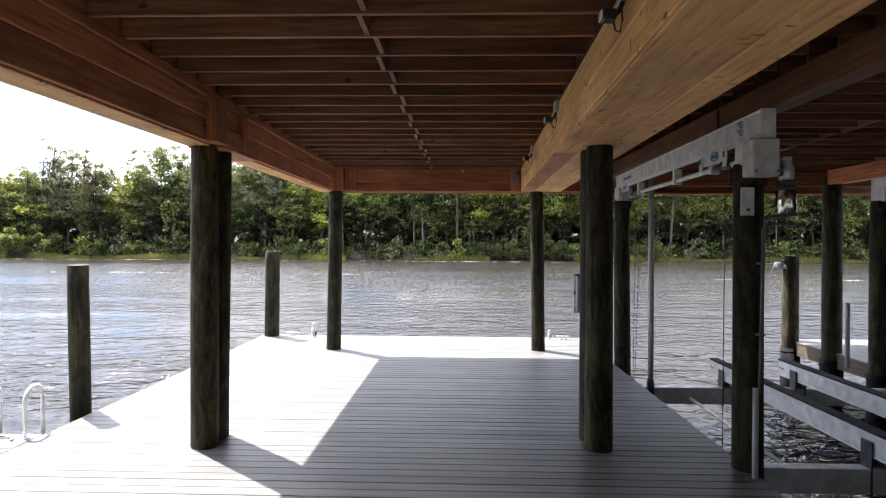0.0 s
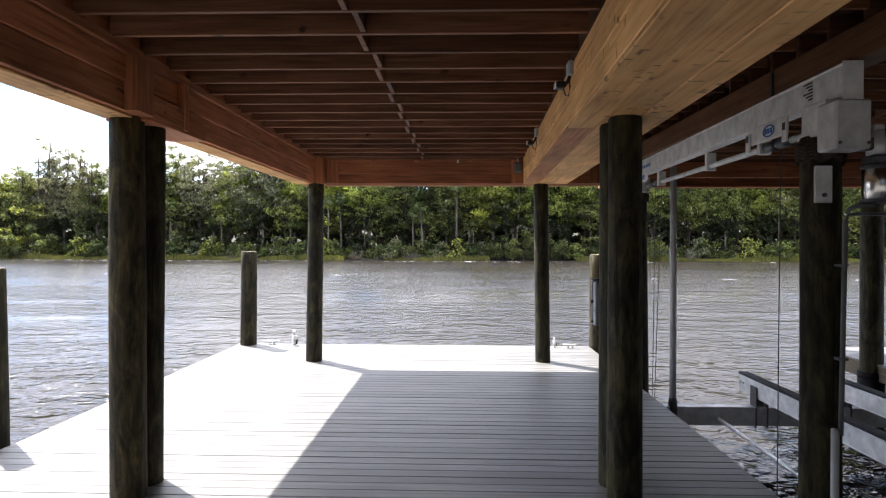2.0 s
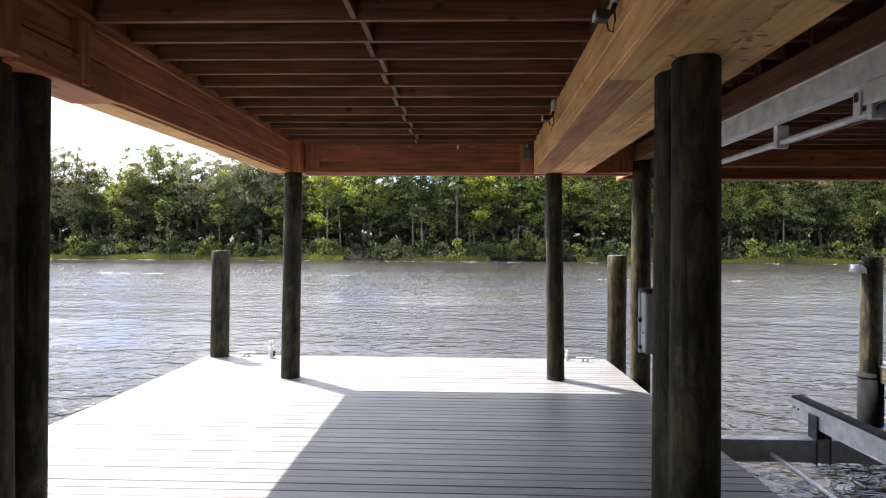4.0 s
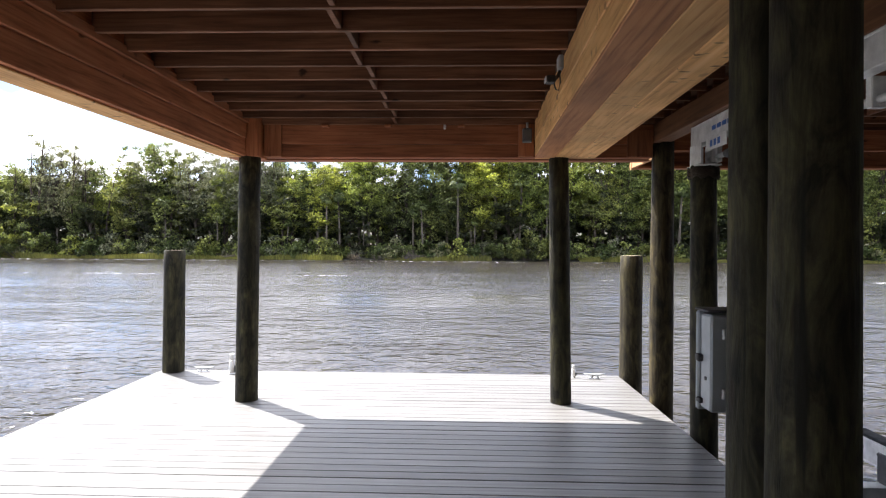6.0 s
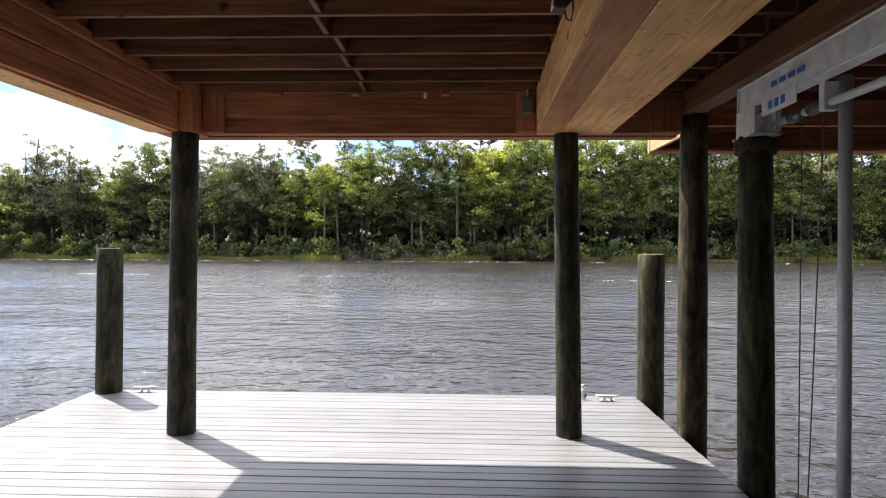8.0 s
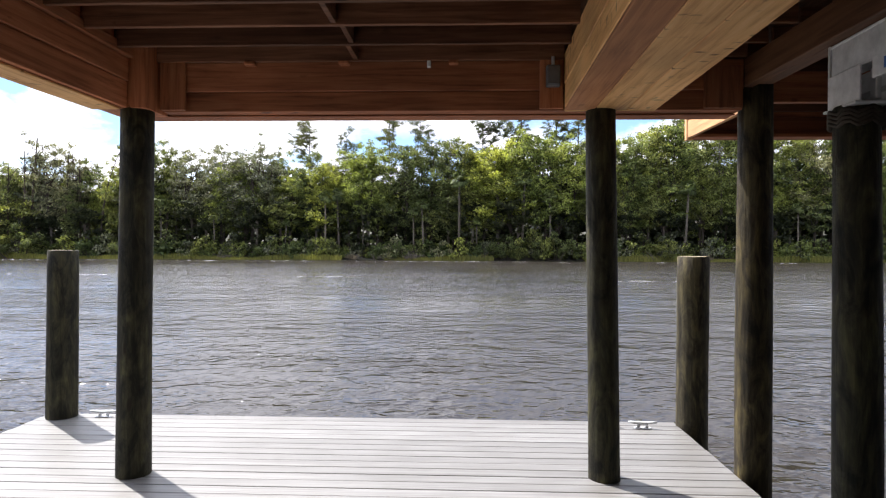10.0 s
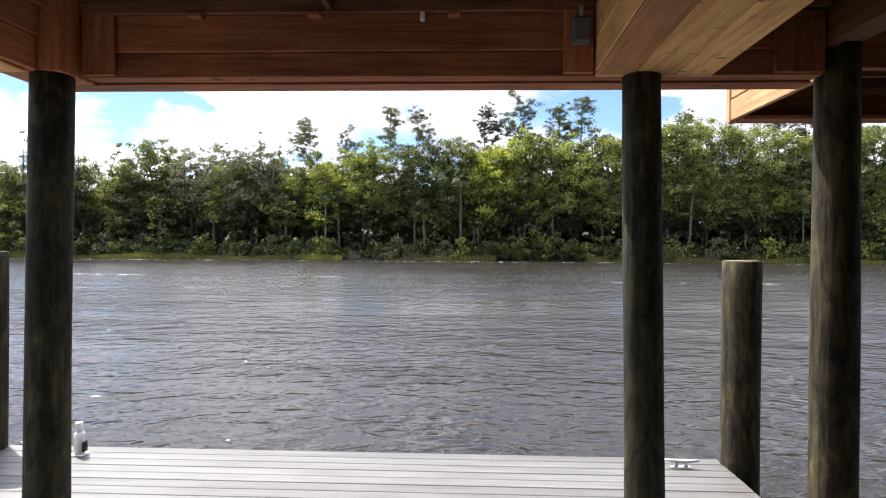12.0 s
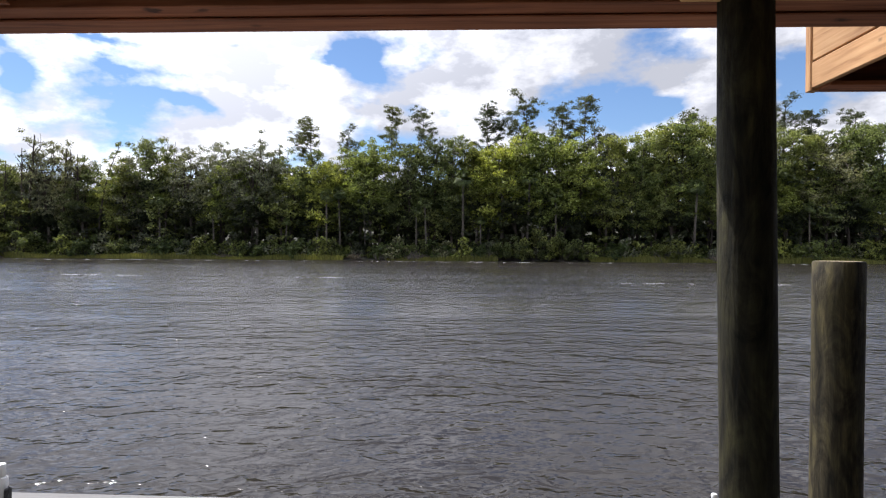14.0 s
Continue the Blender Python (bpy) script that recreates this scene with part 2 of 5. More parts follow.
# One kind of wood: its sunlit and shaded looks are put into these tints
M_PILE = pile_material("shaded_treated_pile", (0.033, 0.0295, 0.0165))
M_ENDGRAIN = wood("sawn_end_grain", (0.14, 0.11, 0.06), (0.24, 0.19, 0.11), (0.32, 0.26, 0.16), "z", knots=False)
M_PILE_TAN = pile_material("sunlit_tan_pile", (0.054, 0.044, 0.025))
M_PILE_MID = pile_material("brown_pile", (0.047, 0.036, 0.019))


def metal(name, color, rough, metallic=1.0, blotch=0.25):
    m, nt, bsdf = material(name)
    vec, _ = coords(nt, (3.0, 3.0, 3.0))
    n = node(nt, "TexNoise", Scale=2.5, Detail=6.0, Roughness=0.6)
    nt.links.new(vec, n.inputs["Vector"])
    lo = tuple(c * (1 - blotch) for c in color)
    hi = tuple(min(1, c * (1 + blotch * 0.5)) for c in color)
    nt.links.new(ramp(nt, n.outputs["Fac"], [(0.3, lo), (0.65, hi)]), bsdf.inputs["Base Color"])
    rr = ramp(nt, n.outputs["Fac"], [(0.3, (rough * 1.2,) * 3), (0.7, (rough * 0.8,) * 3)])
    nt.links.new(rr, bsdf.inputs["Roughness"])
    bsdf.inputs["Metallic"].default_value = metallic
    return m


M_ALU = metal("mill_aluminium", (0.78, 0.79, 0.80), 0.42, 0.3)
M_GALV = metal("galvanised_steel", (0.58, 0.59, 0.60), 0.48, 0.35)
M_STEEL = metal("stainless_steel", (0.82, 0.81, 0.78), 0.24, blotch=0.1)
M_DARKSTEEL = metal("dark_steel", (0.10, 0.10, 0.11), 0.5, 0.7)
M_BOX = metal("grey_enamel", (0.40, 0.435, 0.46), 0.45, 0.0, 0.12)
M_DARKBOX = metal("dark_grey_box", (0.13, 0.135, 0.14), 0.5, 0.0, 0.2)
M_BLACK = metal("black_plastic", (0.018, 0.018, 0.02), 0.5, 0.0, 0.2)
M_WHITE = metal("white_plastic", (0.78, 0.78, 0.77), 0.4, 0.0, 0.08)
M_PVC = metal("grey_pvc", (0.50, 0.51, 0.52), 0.45, 0.0, 0.15)
M_ROPE = metal("tarred_rope", (0.045, 0.034, 0.024), 0.9, 0.0, 0.5)
M_CARPET = metal("dark_bunk_carpet", (0.03, 0.032, 0.036), 0.95, 0.0, 0.4)
M_BLUE = metal("blue_print", (0.05, 0.14, 0.42), 0.5, 0.0, 0.05)
M_INK = metal("black_print", (0.03, 0.03, 0.035), 0.6, 0.0, 0.05)
M_WRAP = metal("black_pile_wrap", (0.008, 0.008, 0.009), 0.8, 0.0, 0.3)
M_WRAP.node_tree.nodes["Principled BSDF"].inputs["Specular IOR Level"].default_value = 0.15
M_CONCRETE = metal("bounce_slab_concrete", (0.09, 0.085, 0.077), 0.9, 0.0, 0.3)
M_LENS = metal("lamp_glass", (0.75, 0.76, 0.78), 0.15, 0.0, 0.05)


def water_material():
    m, nt, bsdf = material("river_water")
    co = nt.nodes.new("ShaderNodeTexCoord")

    def wave(scale_xyz, scale, detail, rough, rot):
        mp = nt.nodes.new("ShaderNodeMapping")
        mp.inputs["Scale"].default_value = scale_xyz
        mp.inputs["Rotation"].default_value = (0, 0, rot)
        nt.links.new(co.outputs["Object"], mp.inputs["Vector"])
        n = node(nt, "TexNoise", Scale=scale, Detail=detail, Roughness=rough, Distortion=0.6)
        nt.links.new(mp.outputs["Vector"], n.inputs["Vector"])
        return n.outputs["Fac"]

    gust = wave((0.16, 1.0, 1.0), 0.15, 3.0, 0.6, radians(3))
    amp = ramp(nt, gust, [(0.38, (0.35, 0.35, 0.35)), (0.6, (1.25, 1.25, 1.25))])
    sep = nt.nodes.new("ShaderNodeSeparateXYZ")
    nt.links.new(co.outputs["Object"], sep.inputs[0])

    def over_river(y0, y1, v0, v1):
        """A value that goes from v0 near the dock to v1 out on the open river."""
        m_r = nt.nodes.new("ShaderNodeMapRange")
        for key, value in (("From Min", y0), ("From Max", y1), ("To Min", v0), ("To Max", v1)):
            m_r.inputs[key].default_value = value
        nt.links.new(sep.outputs["Y"], m_r.inputs["Value"])
        return m_r.outputs[0]

    # at a low angle only the wave sides that face the dock are seen: their mean slope grows with distance
    def math2(op, a, b):
        n = nt.nodes.new("ShaderNodeMath")
        n.operation = op
        for k, v in enumerate((a, b)):
            if isinstance(v, bpy.types.NodeSocket):
                nt.links.new(v, n.inputs[k])
            else:
                n.inputs[k].default_value = v
        return n.outputs[0]

    off = math2("MAXIMUM", math2("SUBTRACT", sep.outputs["Y"], 8.0), 0.0)
    rise = math2("ADD", math2("MULTIPLY", off, 0.072), math2("MULTIPLY", math2("MULTIPLY", off, off), 0.00036))
    face = node(nt, "Bump", Strength=1.0, Distance=1.0)
    nt.links.new(rise, face.inputs["Height"])
    normal = face.outputs["Normal"]
    chop = (
        ((0.8, 1.0, 1.0), 5.2, 2.0, -38, 0.030, (14, 60, 1.0, 0.6)),
        ((0.7, 1.0, 1.0), 2.3, 2.0, -38, 0.095, (14, 80, 1.0, 1.0)),
        ((0.6, 1.0, 1.0), 0.95, 2.0, -22, 0.11, (14, 90, 1.0, 1.6)),
        ((0.35, 1.0, 1.0), 0.36, 2.0, 3, 0.20, (14, 60, 0.5, 1.0)),
        ((0.3, 1.0, 1.0), 0.16, 2.0, -3, 0.35, (40, 100, 0.0, 1.0)),
    )
    for scale_xyz, scale, detail, rot, high, grow in chop:
        h = wave(scale_xyz, scale, detail, 0.55, radians(rot))
        mul = nt.nodes.new("ShaderNodeMath")
        mul.operation = "MULTIPLY"
        mid = nt.nodes.new("ShaderNodeMath")
        mid.operation = "SUBTRACT"
        mid.inputs[1].default_value = 0.5
        nt.links.new(h, mid.inputs[0])
        nt.links.new(mid.outputs[0], mul.inputs[0])
        nt.links.new(amp, mul.inputs[1])
        mul2 = nt.nodes.new("ShaderNodeMath")
        mul2.operation = "MULTIPLY"
        nt.links.new(mul.outputs[0], mul2.inputs[0])
        nt.links.new(over_river(*grow), mul2.inputs[1])
        bmp = node(nt, "Bump", Strength=1.0, Distance=high)
        nt.links.new(mul2.outputs[0], bmp.inputs["Height"])
        nt.links.new(normal, bmp.inputs["Normal"])
        normal = bmp.outputs["Normal"]
    nt.links.new(normal, bsdf.inputs["Normal"])
    bsdf.inputs["Base Color"].default_value = (0.02, 0.017, 0.015, 1)
    bsdf.inputs["Roughness"].default_value = 0.06
    bsdf.inputs["IOR"].default_value = 1.333
    return m


M_WATER = water_material()


def ground_material():
    m, nt, bsdf = material("bank_soil")
    vec, _ = coords(nt, (1, 1, 1), 0.0)
    n = node(nt, "TexNoise", Scale=0.4, Detail=6.0)
    nt.links.new(vec, n.inputs["Vector"])
    nt.links.new(ramp(nt, n.outputs["Fac"], [(0.3, (0.016, 0.014, 0.009)), (0.55, (0.026, 0.027, 0.013)), (0.75, (0.045, 0.038, 0.024))]), bsdf.inputs["Base Color"])
    bsdf.inputs["Roughness"].default_value = 0.9
    return m


M_GROUND = ground_material()


def leaf_material(name, dark, light, glow=0.36, rough=0.5):
    m, nt, bsdf = material(name)
    geo = nt.nodes.new("ShaderNodeNewGeometry")
    info = nt.nodes.new("ShaderNodeObjectInfo")
    base = ramp(nt, geo.outputs["Random Per Island"], [(0.0, dark), (1.0, light)])
    tone = ramp(nt, info.outputs["Random"], [(0.0, (0.6, 0.66, 0.66)), (0.5, (1, 1, 1)), (1.0, (1.3, 1.22, 0.95))])
    base = mixed(nt, 1.0, base, tone, "MULTIPLY")
    nt.links.new(base, bsdf.inputs["Base Color"])
    bsdf.inputs["Roughness"].default_value = rough
    bsdf.inputs["Specular IOR Level"].default_value = 0.3
    tr = nt.nodes.new("ShaderNodeBsdfTranslucent")
    bright = mixed(nt, 1.0, base, (1.5, 1.5, 0.8), "MULTIPLY")
    nt.links.new(bright, tr.inputs["Color"])
    mx = nt.nodes.new("ShaderNodeMixShader")
    mx.inputs[0].default_value = glow
    nt.links.new(bsdf.outputs[0], mx.inputs[1])
    nt.links.new(tr.outputs[0], mx.inputs[2])
    nt.links.new(mx.outputs[0], nt.nodes["Material Output"].inputs["Surface"])
    return m


M_LEAF_OAK = leaf_material("oak_leaf", (0.016, 0.020, 0.009), (0.258, 0.294, 0.108))
M_LEAF_OLIVE = leaf_material("olive_leaf", (0.024, 0.031, 0.011), (0.396, 0.444, 0.132), 0.28)
# Darker copy of the oak leaf, with the wood's shade in its colour
M_LEAF_SHADE = leaf_material("shaded_leaf", (0.010, 0.013, 0.007), (0.055, 0.066, 0.026))
M_LEAF_GUM = leaf_material("sweetgum_leaf", (0.040, 0.048, 0.013), (0.432, 0.492, 0.120), 0.3)
M_LEAF_GREY = leaf_material("grey_green_leaf", (0.034, 0.037, 0.024), (0.300, 0.312, 0.195), 0.2)
M_NEEDLE = leaf_material("pine_needle", (0.026, 0.034, 0.017), (0.17, 0.19, 0.085), 0.2)
M_PALM = leaf_material("palm_frond", (0.036, 0.050, 0.016), (0.162, 0.196, 0.061), 0.25, 0.65)
M_MARSH = leaf_material("marsh_grass_blade", (0.13, 0.135, 0.03), (0.34, 0.32, 0.085), 0.4, 0.6)
M_DEADLEAF = leaf_material("dead_brush", (0.1, 0.08, 0.06), (0.26, 0.22, 0.175), 0.1, 0.8)
M_BARK = wood("bark", (0.03, 0.024, 0.018), (0.075, 0.06, 0.048), (0.15, 0.13, 0.11), "z", knots=False, rough=0.9)
M_PALEBARK = wood("pale_bark", (0.08, 0.07, 0.055), (0.16, 0.14, 0.115), (0.26, 0.235, 0.2), "z", knots=False, rough=0.9)


# ---------------------------------------------------------------- mesh helpers
def mesh_object(name, bm, mat, smooth=False):
    me = bpy.data.meshes.new(name)
    bm.normal_update()
    bm.to_mesh(me)
    bm.free()
    me.materials.append(mat)
    if smooth:
        me.shade_smooth()
    return new(name, me)


def part(name, bm, mat, parent, label="", smooth=False):
    ob = mesh_object(name, bm, mat, smooth)
    ob.parent = parent
    if label:
        tagged(ob, label)
    return ob


def thing(name, label, category, at=(0, 0, 0), group="", kind=""):
    ob = new(name)
    ob.empty_display_size = 0.1
    ob.location = at
    return tagged(ob, label, category, group, kind)


def box(bm, x0, x1, y0, y1, z0, z1, bevel=0.0, bend=None):
    """A cuboid, with its edges bevelled; bend maps each corner."""
    made = bmesh.ops.create_cube(bm, size=1.0)
    for v in made["verts"]:
        p = Vector((x0 + (v.co.x + 0.5) * (x1 - x0), y0 + (v.co.y + 0.5) * (y1 - y0), z0 + (v.co.z + 0.5) * (z1 - z0)))
        v.co = bend(p) if bend else p
    if bevel:
        edges = {e for v in made["verts"] for e in v.link_edges}
        bmesh.ops.bevel(bm, geom=list(edges), offset=bevel, segments=1, affect="EDGES", profile=0.5)
    return bm


def boxed(*args, **kw):
    return box(bmesh.new(), *args, **kw)


def tube(bm, points, radius, sides=10, cap=True):
    """A round bar along a line of points; radius may be a number or one for each point."""
    pts = [Vector(p) for p in points]
    rad = radius if isinstance(radius, (list, tuple)) else [radius] * len(pts)
    rings = []
    up = Vector((0, 0, 1))
    for i, p in enumerate(pts):
        d = (pts[min(i + 1, len(pts) - 1)] - pts[max(i - 1, 0)]).normalized()
        a = d.cross(up if abs(d.z) < 0.95 else Vector((1, 0, 0))).normalized()
        b = d.cross(a).normalized()
        rings.append([bm.verts.new(p + rad[i] * (math.cos(2 * math.pi * k / sides) * a + math.sin(2 * math.pi * k / sides) * b)) for k in range(sides)])
    for r, s in zip(rings, rings[1:]):
        for k in range(sides):
            bm.faces.new((r[k], r[(k + 1) % sides], s[(k + 1) % sides], s[k]))
    if cap:
        bm.faces.new(list(reversed(rings[0])))
        bm.faces.new(rings[-1])
    bmesh.ops.recalc_face_normals(bm, faces=bm.faces)
    return bm


def tubed(points, radius, sides=10):
    return tube(bmesh.new(), points, radius, sides)


# The upper floor falls slightly towards the land, and its slip-side beam runs a little askew.
def fall(p):
    return Vector((p.x, p.y, p.z + 0.008 * (p.y - 11.3)))


def skew(p):
    return Vector((p.x + 0.030 * (p.y - 11.3), p.y, p.z + 0.008 * (p.y - 11.3)))


# ---------------------------------------------------------------- water and ground
WATER_Z = -1.0


def build_ground():
    xs = [-3000, -400, -150, -100, -60, -20, 20, 60, 100, 150, 400, 3000]
    ys = [-3000, -200, -30, -12.5, -2.0, -1.0, 20, 100, 113, 115.5, 117, 119, 124, 142, 165, 400, 3000]
    # the rear rise is added as a dark backdrop for gaps in the wood
    zs = [1.0, 1.0, 0.6, -0.24, -0.3, -1.6, -4.0, -4.0, -2.0, -1.1, -0.85, -0.6, -0.2, 0.8, 10.5, 13.0, 13.0]
    bm = bmesh.new()
    grid = [[bm.verts.new((x, y, z)) for x in xs] for y, z in zip(ys, zs)]
    for a, b in zip(grid, grid[1:]):
        for k in range(len(xs) - 1):
            bm.faces.new((a[k], a[k + 1], b[k + 1], b[k]))
    tagged(mesh_object("ground", bm, M_GROUND, True), "dark earth of the river bed and wooded banks, with an added rear rise", "ground", kind="structure")
    bm = bmesh.new()
    vs = [bm.verts.new(p) for p in ((-1500, -2.0, WATER_Z), (1500, -2.0, WATER_Z), (1500, 117.0, WATER_Z), (-1500, 117.0, WATER_Z))]
    bm.faces.new(vs)
    tagged(mesh_object("water", bm, M_WATER), "brown tidal river with wind ripples and bright sky glints", "river", kind="structure")


build_ground()


# ---------------------------------------------------------------- piles
def pile(x, y, top, radius, label, mat=M_PILE, lean=(0.0, 0.0), group="dock piles", taper=0.07, seed=0, bottom=-2.6):
    rng = random.Random(seed + 17)
    ob = thing("pile", label, "pile", (x, y, 0), group)
    bm = bmesh.new()
    sides, rows = 28, 18
    rings = []
    ph = [rng.uniform(0, 6.28) for _ in range(4)]
    for r in range(rows + 1):
        f = r / rows
        z = bottom + (top - bottom) * f
        rad = radius * (1 + taper * (0.5 - (z + 0.0) / 3.0))
        ring = []
        for k in range(sides):
            a = 2 * math.pi * k / sides
            rr = rad * (1 + 0.012 * math.sin(3 * a + ph[0] + z) + 0.01 * math.sin(5 * a + ph[1] - 2 * z) + 0.012 * math.sin(2.1 * z + ph[2]))
            ring.append(bm.verts.new((rr * math.cos(a) + lean[0] * z, rr * math.sin(a) + lean[1] * z, z)))
        rings.append(ring)
    for a, b in zip(rings, rings[1:]):
        for k in range(sides):
            bm.faces.new((a[k], a[(k + 1) % sides], b[(k + 1) % sides], b[k]))
    rim = [bm.verts.new(v.co * 1.0 + Vector((-(v.co.x - lean[0] * top) * 0.06, -(v.co.y - lean[1] * top) * 0.06, 0.012))) for v in rings[-1]]
    for k in range(sides):
        bm.faces.new((rings[-1][k], rings[-1][(k + 1) % sides], rim[(k + 1) % sides], rim[k]))
    part("shaft", bm, mat, ob, smooth=True)
    bm = bmesh.new()
    ends = [bm.verts.new((radius * 0.9 * math.cos(2 * math.pi * k / sides) + lean[0] * top, radius * 0.9 * math.sin(2 * math.pi * k / sides) + lean[1] * top, top + 0.012)) for k in range(sides)]
    bm.faces.new(ends)
    part("end_grain", bm, M_ENDGRAIN, ob, "pale sawn end grain")
    return ob


# roof posts over the deck: two at the water end, two pairs farther in
pile(-1.884, 11.18, 2.962, 0.129, "dark treated round pile carrying the corner of the roof beams", group="roof posts", seed=1, lean=(0.012, 0))
pile(1.936, 11.27, 2.962, 0.121, "dark treated round pile under the pine beam's end", group="roof posts", seed=2, lean=(-0.016, 0))
pile(-1.978, 5.768, 2.895, 0.128, "brown treated round pile of a pair under the red beam", M_PILE_MID, group="roof posts", seed=3, lean=(-0.004, 0))
pile(-1.979, 6.045, 2.895, 0.117, "dark treated round pile set close behind another", group="roof posts", seed=4, lean=(0.010, 0))
pile(1.824, 5.865, 2.895, 0.128, "dark treated round pile of a pair under the pine beam", group="roof posts", seed=5, lean=(-0.004, 0))
pile(1.833, 6.14, 2.895, 0.135, "dark treated pile carrying the grey electric panel", group="roof posts", seed=6, lean=(-0.006, 0))
pile(-1.93, 0.2, 2.85, 0.136, "dark treated round pile at the landward end", group="roof posts", seed=7)
pile(1.62, 0.2, 2.85, 0.136, "dark treated round pile at the landward end", group="roof posts", seed=8)
# mooring piles at the deck's edge
pile(-3.54, 12.716, 1.785, 0.150, "short dark mooring pile at the deck's outer corner", group="mooring piles", seed=9, taper=0.02, lean=(0.006, 0))
pile(-4.00, 7.0, 1.68, 0.113, "short dark mooring pile at the deck's side edge", group="mooring piles", seed=10, taper=0.02, lean=(-0.021, 0))
pile(3.164, 12.70, 1.75, 0.156, "short sunlit tan mooring pile at the slip corner", M_PILE_TAN, group="mooring piles", seed=11, taper=0.03)
# slip-side posts
pile(3.179, 11.417, 3.24, 0.137, "tall brown pile between the deck and the slip", M_PILE_MID, group="slip piles", seed=12)
pile(3.178, 10.10, 2.70, 0.128, "dark pile carrying the outer end of the boat lift", group="lift piles", seed=13, lean=(-0.010, 0))
pile(3.02, 5.40, 2.66, 0.125, "dark pile carrying the motor end of the boat lift", group="lift piles", seed=14, lean=(-0.007, 0))
pile(7.35, 12.74, 1.75, 0.155, "short mooring pile with a black wrap beside the far walkway", M_PILE_TAN, group="mooring piles", seed=15)
pile(7.38, 11.40, 3.24, 0.165, "tall dark pile on the far side of the slip", group="slip piles", seed=16)
pile(7.38, 10.10, 2.70, 0.165, "dark pile carrying the far boat lift beam", group="lift piles", seed=17)
pile(7.38, 5.35, 2.66, 0.155, "dark pile carrying the far boat lift beam", group="lift piles", seed=18)


# ---------------------------------------------------------------- upper floor: beams, joists, decking
def beam(name, label, specs, category="beam"):
    """specs: part name, box, bend, material, note."""
    ob = thing(name, label, category, kind="structure")
    for pname, (x0, x1, y0, y1, z0, z1), bend, mat, note in specs:
        part(pname, boxed(x0, x1, y0, y1, z0, z1, bevel=0.005, bend=bend), mat, ob, note)
    return ob


YB = -1.08
beam("beam_deck_side", "red-brown stained timber beam with layered planks", [
    ("lower_plank", (-2.13, -1.86, YB, 5.72, 2.945, 3.15), fall, M_CEDAR_Y, ""),
    ("lower_plank", (-2.13, -1.86, 5.725, 11.05, 2.945, 3.15), fall, M_CEDAR_Y, ""),
    ("soffit_plank", (-2.125, -1.90, YB, 5.7, 2.925, 2.942), fall, M_PINE_Y, "pale soffit plank"),
    ("soffit_plank", (-2.125, -1.90, 6.75, 11.02, 2.925, 2.942), fall, M_PINE_Y, "pale soffit plank"),
    ("upper_plank", (-2.11, -1.845, YB, 11.05, 3.155, 3.335), fall, M_CEDAR_Y, ""),
    ("ledger", (-2.09, -1.815, YB, 11.15, 3.34, 3.42), fall, M_CEDAR_Y, ""),
    # rim board added to shut out light over the ledger
    ("rim_board", (-1.885, -1.848, YB, 11.15, 3.424, 3.592), fall, M_CEDAR_Y, ""),
    ("saddle", (-2.14, -1.79, 5.745, 6.72, 2.915, 3.12), fall, M_CEDAR_Y, ""),
    ("upright_block", (-1.86, -1.76, 5.50, 5.74, 2.94, 3.34), fall, M_CEDAR_Z, ""),
    ("upright_block", (-1.86, -1.78, 6.28, 6.36, 2.94, 3.34), fall, M_CEDAR_Z, ""),
    ("corner_block", (-2.13, -1.72, 11.055, 11.42, 2.945, 3.585), fall, M_CEDAR_Z, ""),
])
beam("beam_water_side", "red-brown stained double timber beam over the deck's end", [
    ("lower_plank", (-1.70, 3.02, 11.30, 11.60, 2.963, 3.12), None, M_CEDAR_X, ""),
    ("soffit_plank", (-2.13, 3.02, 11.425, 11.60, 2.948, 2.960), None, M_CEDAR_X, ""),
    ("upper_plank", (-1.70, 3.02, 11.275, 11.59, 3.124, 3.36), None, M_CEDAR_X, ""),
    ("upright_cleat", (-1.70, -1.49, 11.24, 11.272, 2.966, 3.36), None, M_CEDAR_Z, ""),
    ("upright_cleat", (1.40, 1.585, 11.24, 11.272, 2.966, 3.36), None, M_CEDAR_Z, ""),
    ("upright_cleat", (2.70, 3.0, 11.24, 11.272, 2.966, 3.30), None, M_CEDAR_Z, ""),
    # added to close the gap; the dark brown carries the gap's shade
    ("rim_joist", (-1.80, 3.325, 11.50, 11.58, 3.364, 3.592), None, M_BROWN_X, "added rim joist above the beam, the gap's shade put into its brown"),
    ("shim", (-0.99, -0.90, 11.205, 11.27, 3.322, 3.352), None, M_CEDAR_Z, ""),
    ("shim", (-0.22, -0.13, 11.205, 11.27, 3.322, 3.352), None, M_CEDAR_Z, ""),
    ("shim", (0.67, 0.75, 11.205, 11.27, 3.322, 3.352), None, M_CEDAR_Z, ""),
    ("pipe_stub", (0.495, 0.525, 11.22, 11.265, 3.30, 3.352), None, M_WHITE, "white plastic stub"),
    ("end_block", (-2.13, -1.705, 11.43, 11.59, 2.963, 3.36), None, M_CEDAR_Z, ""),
])
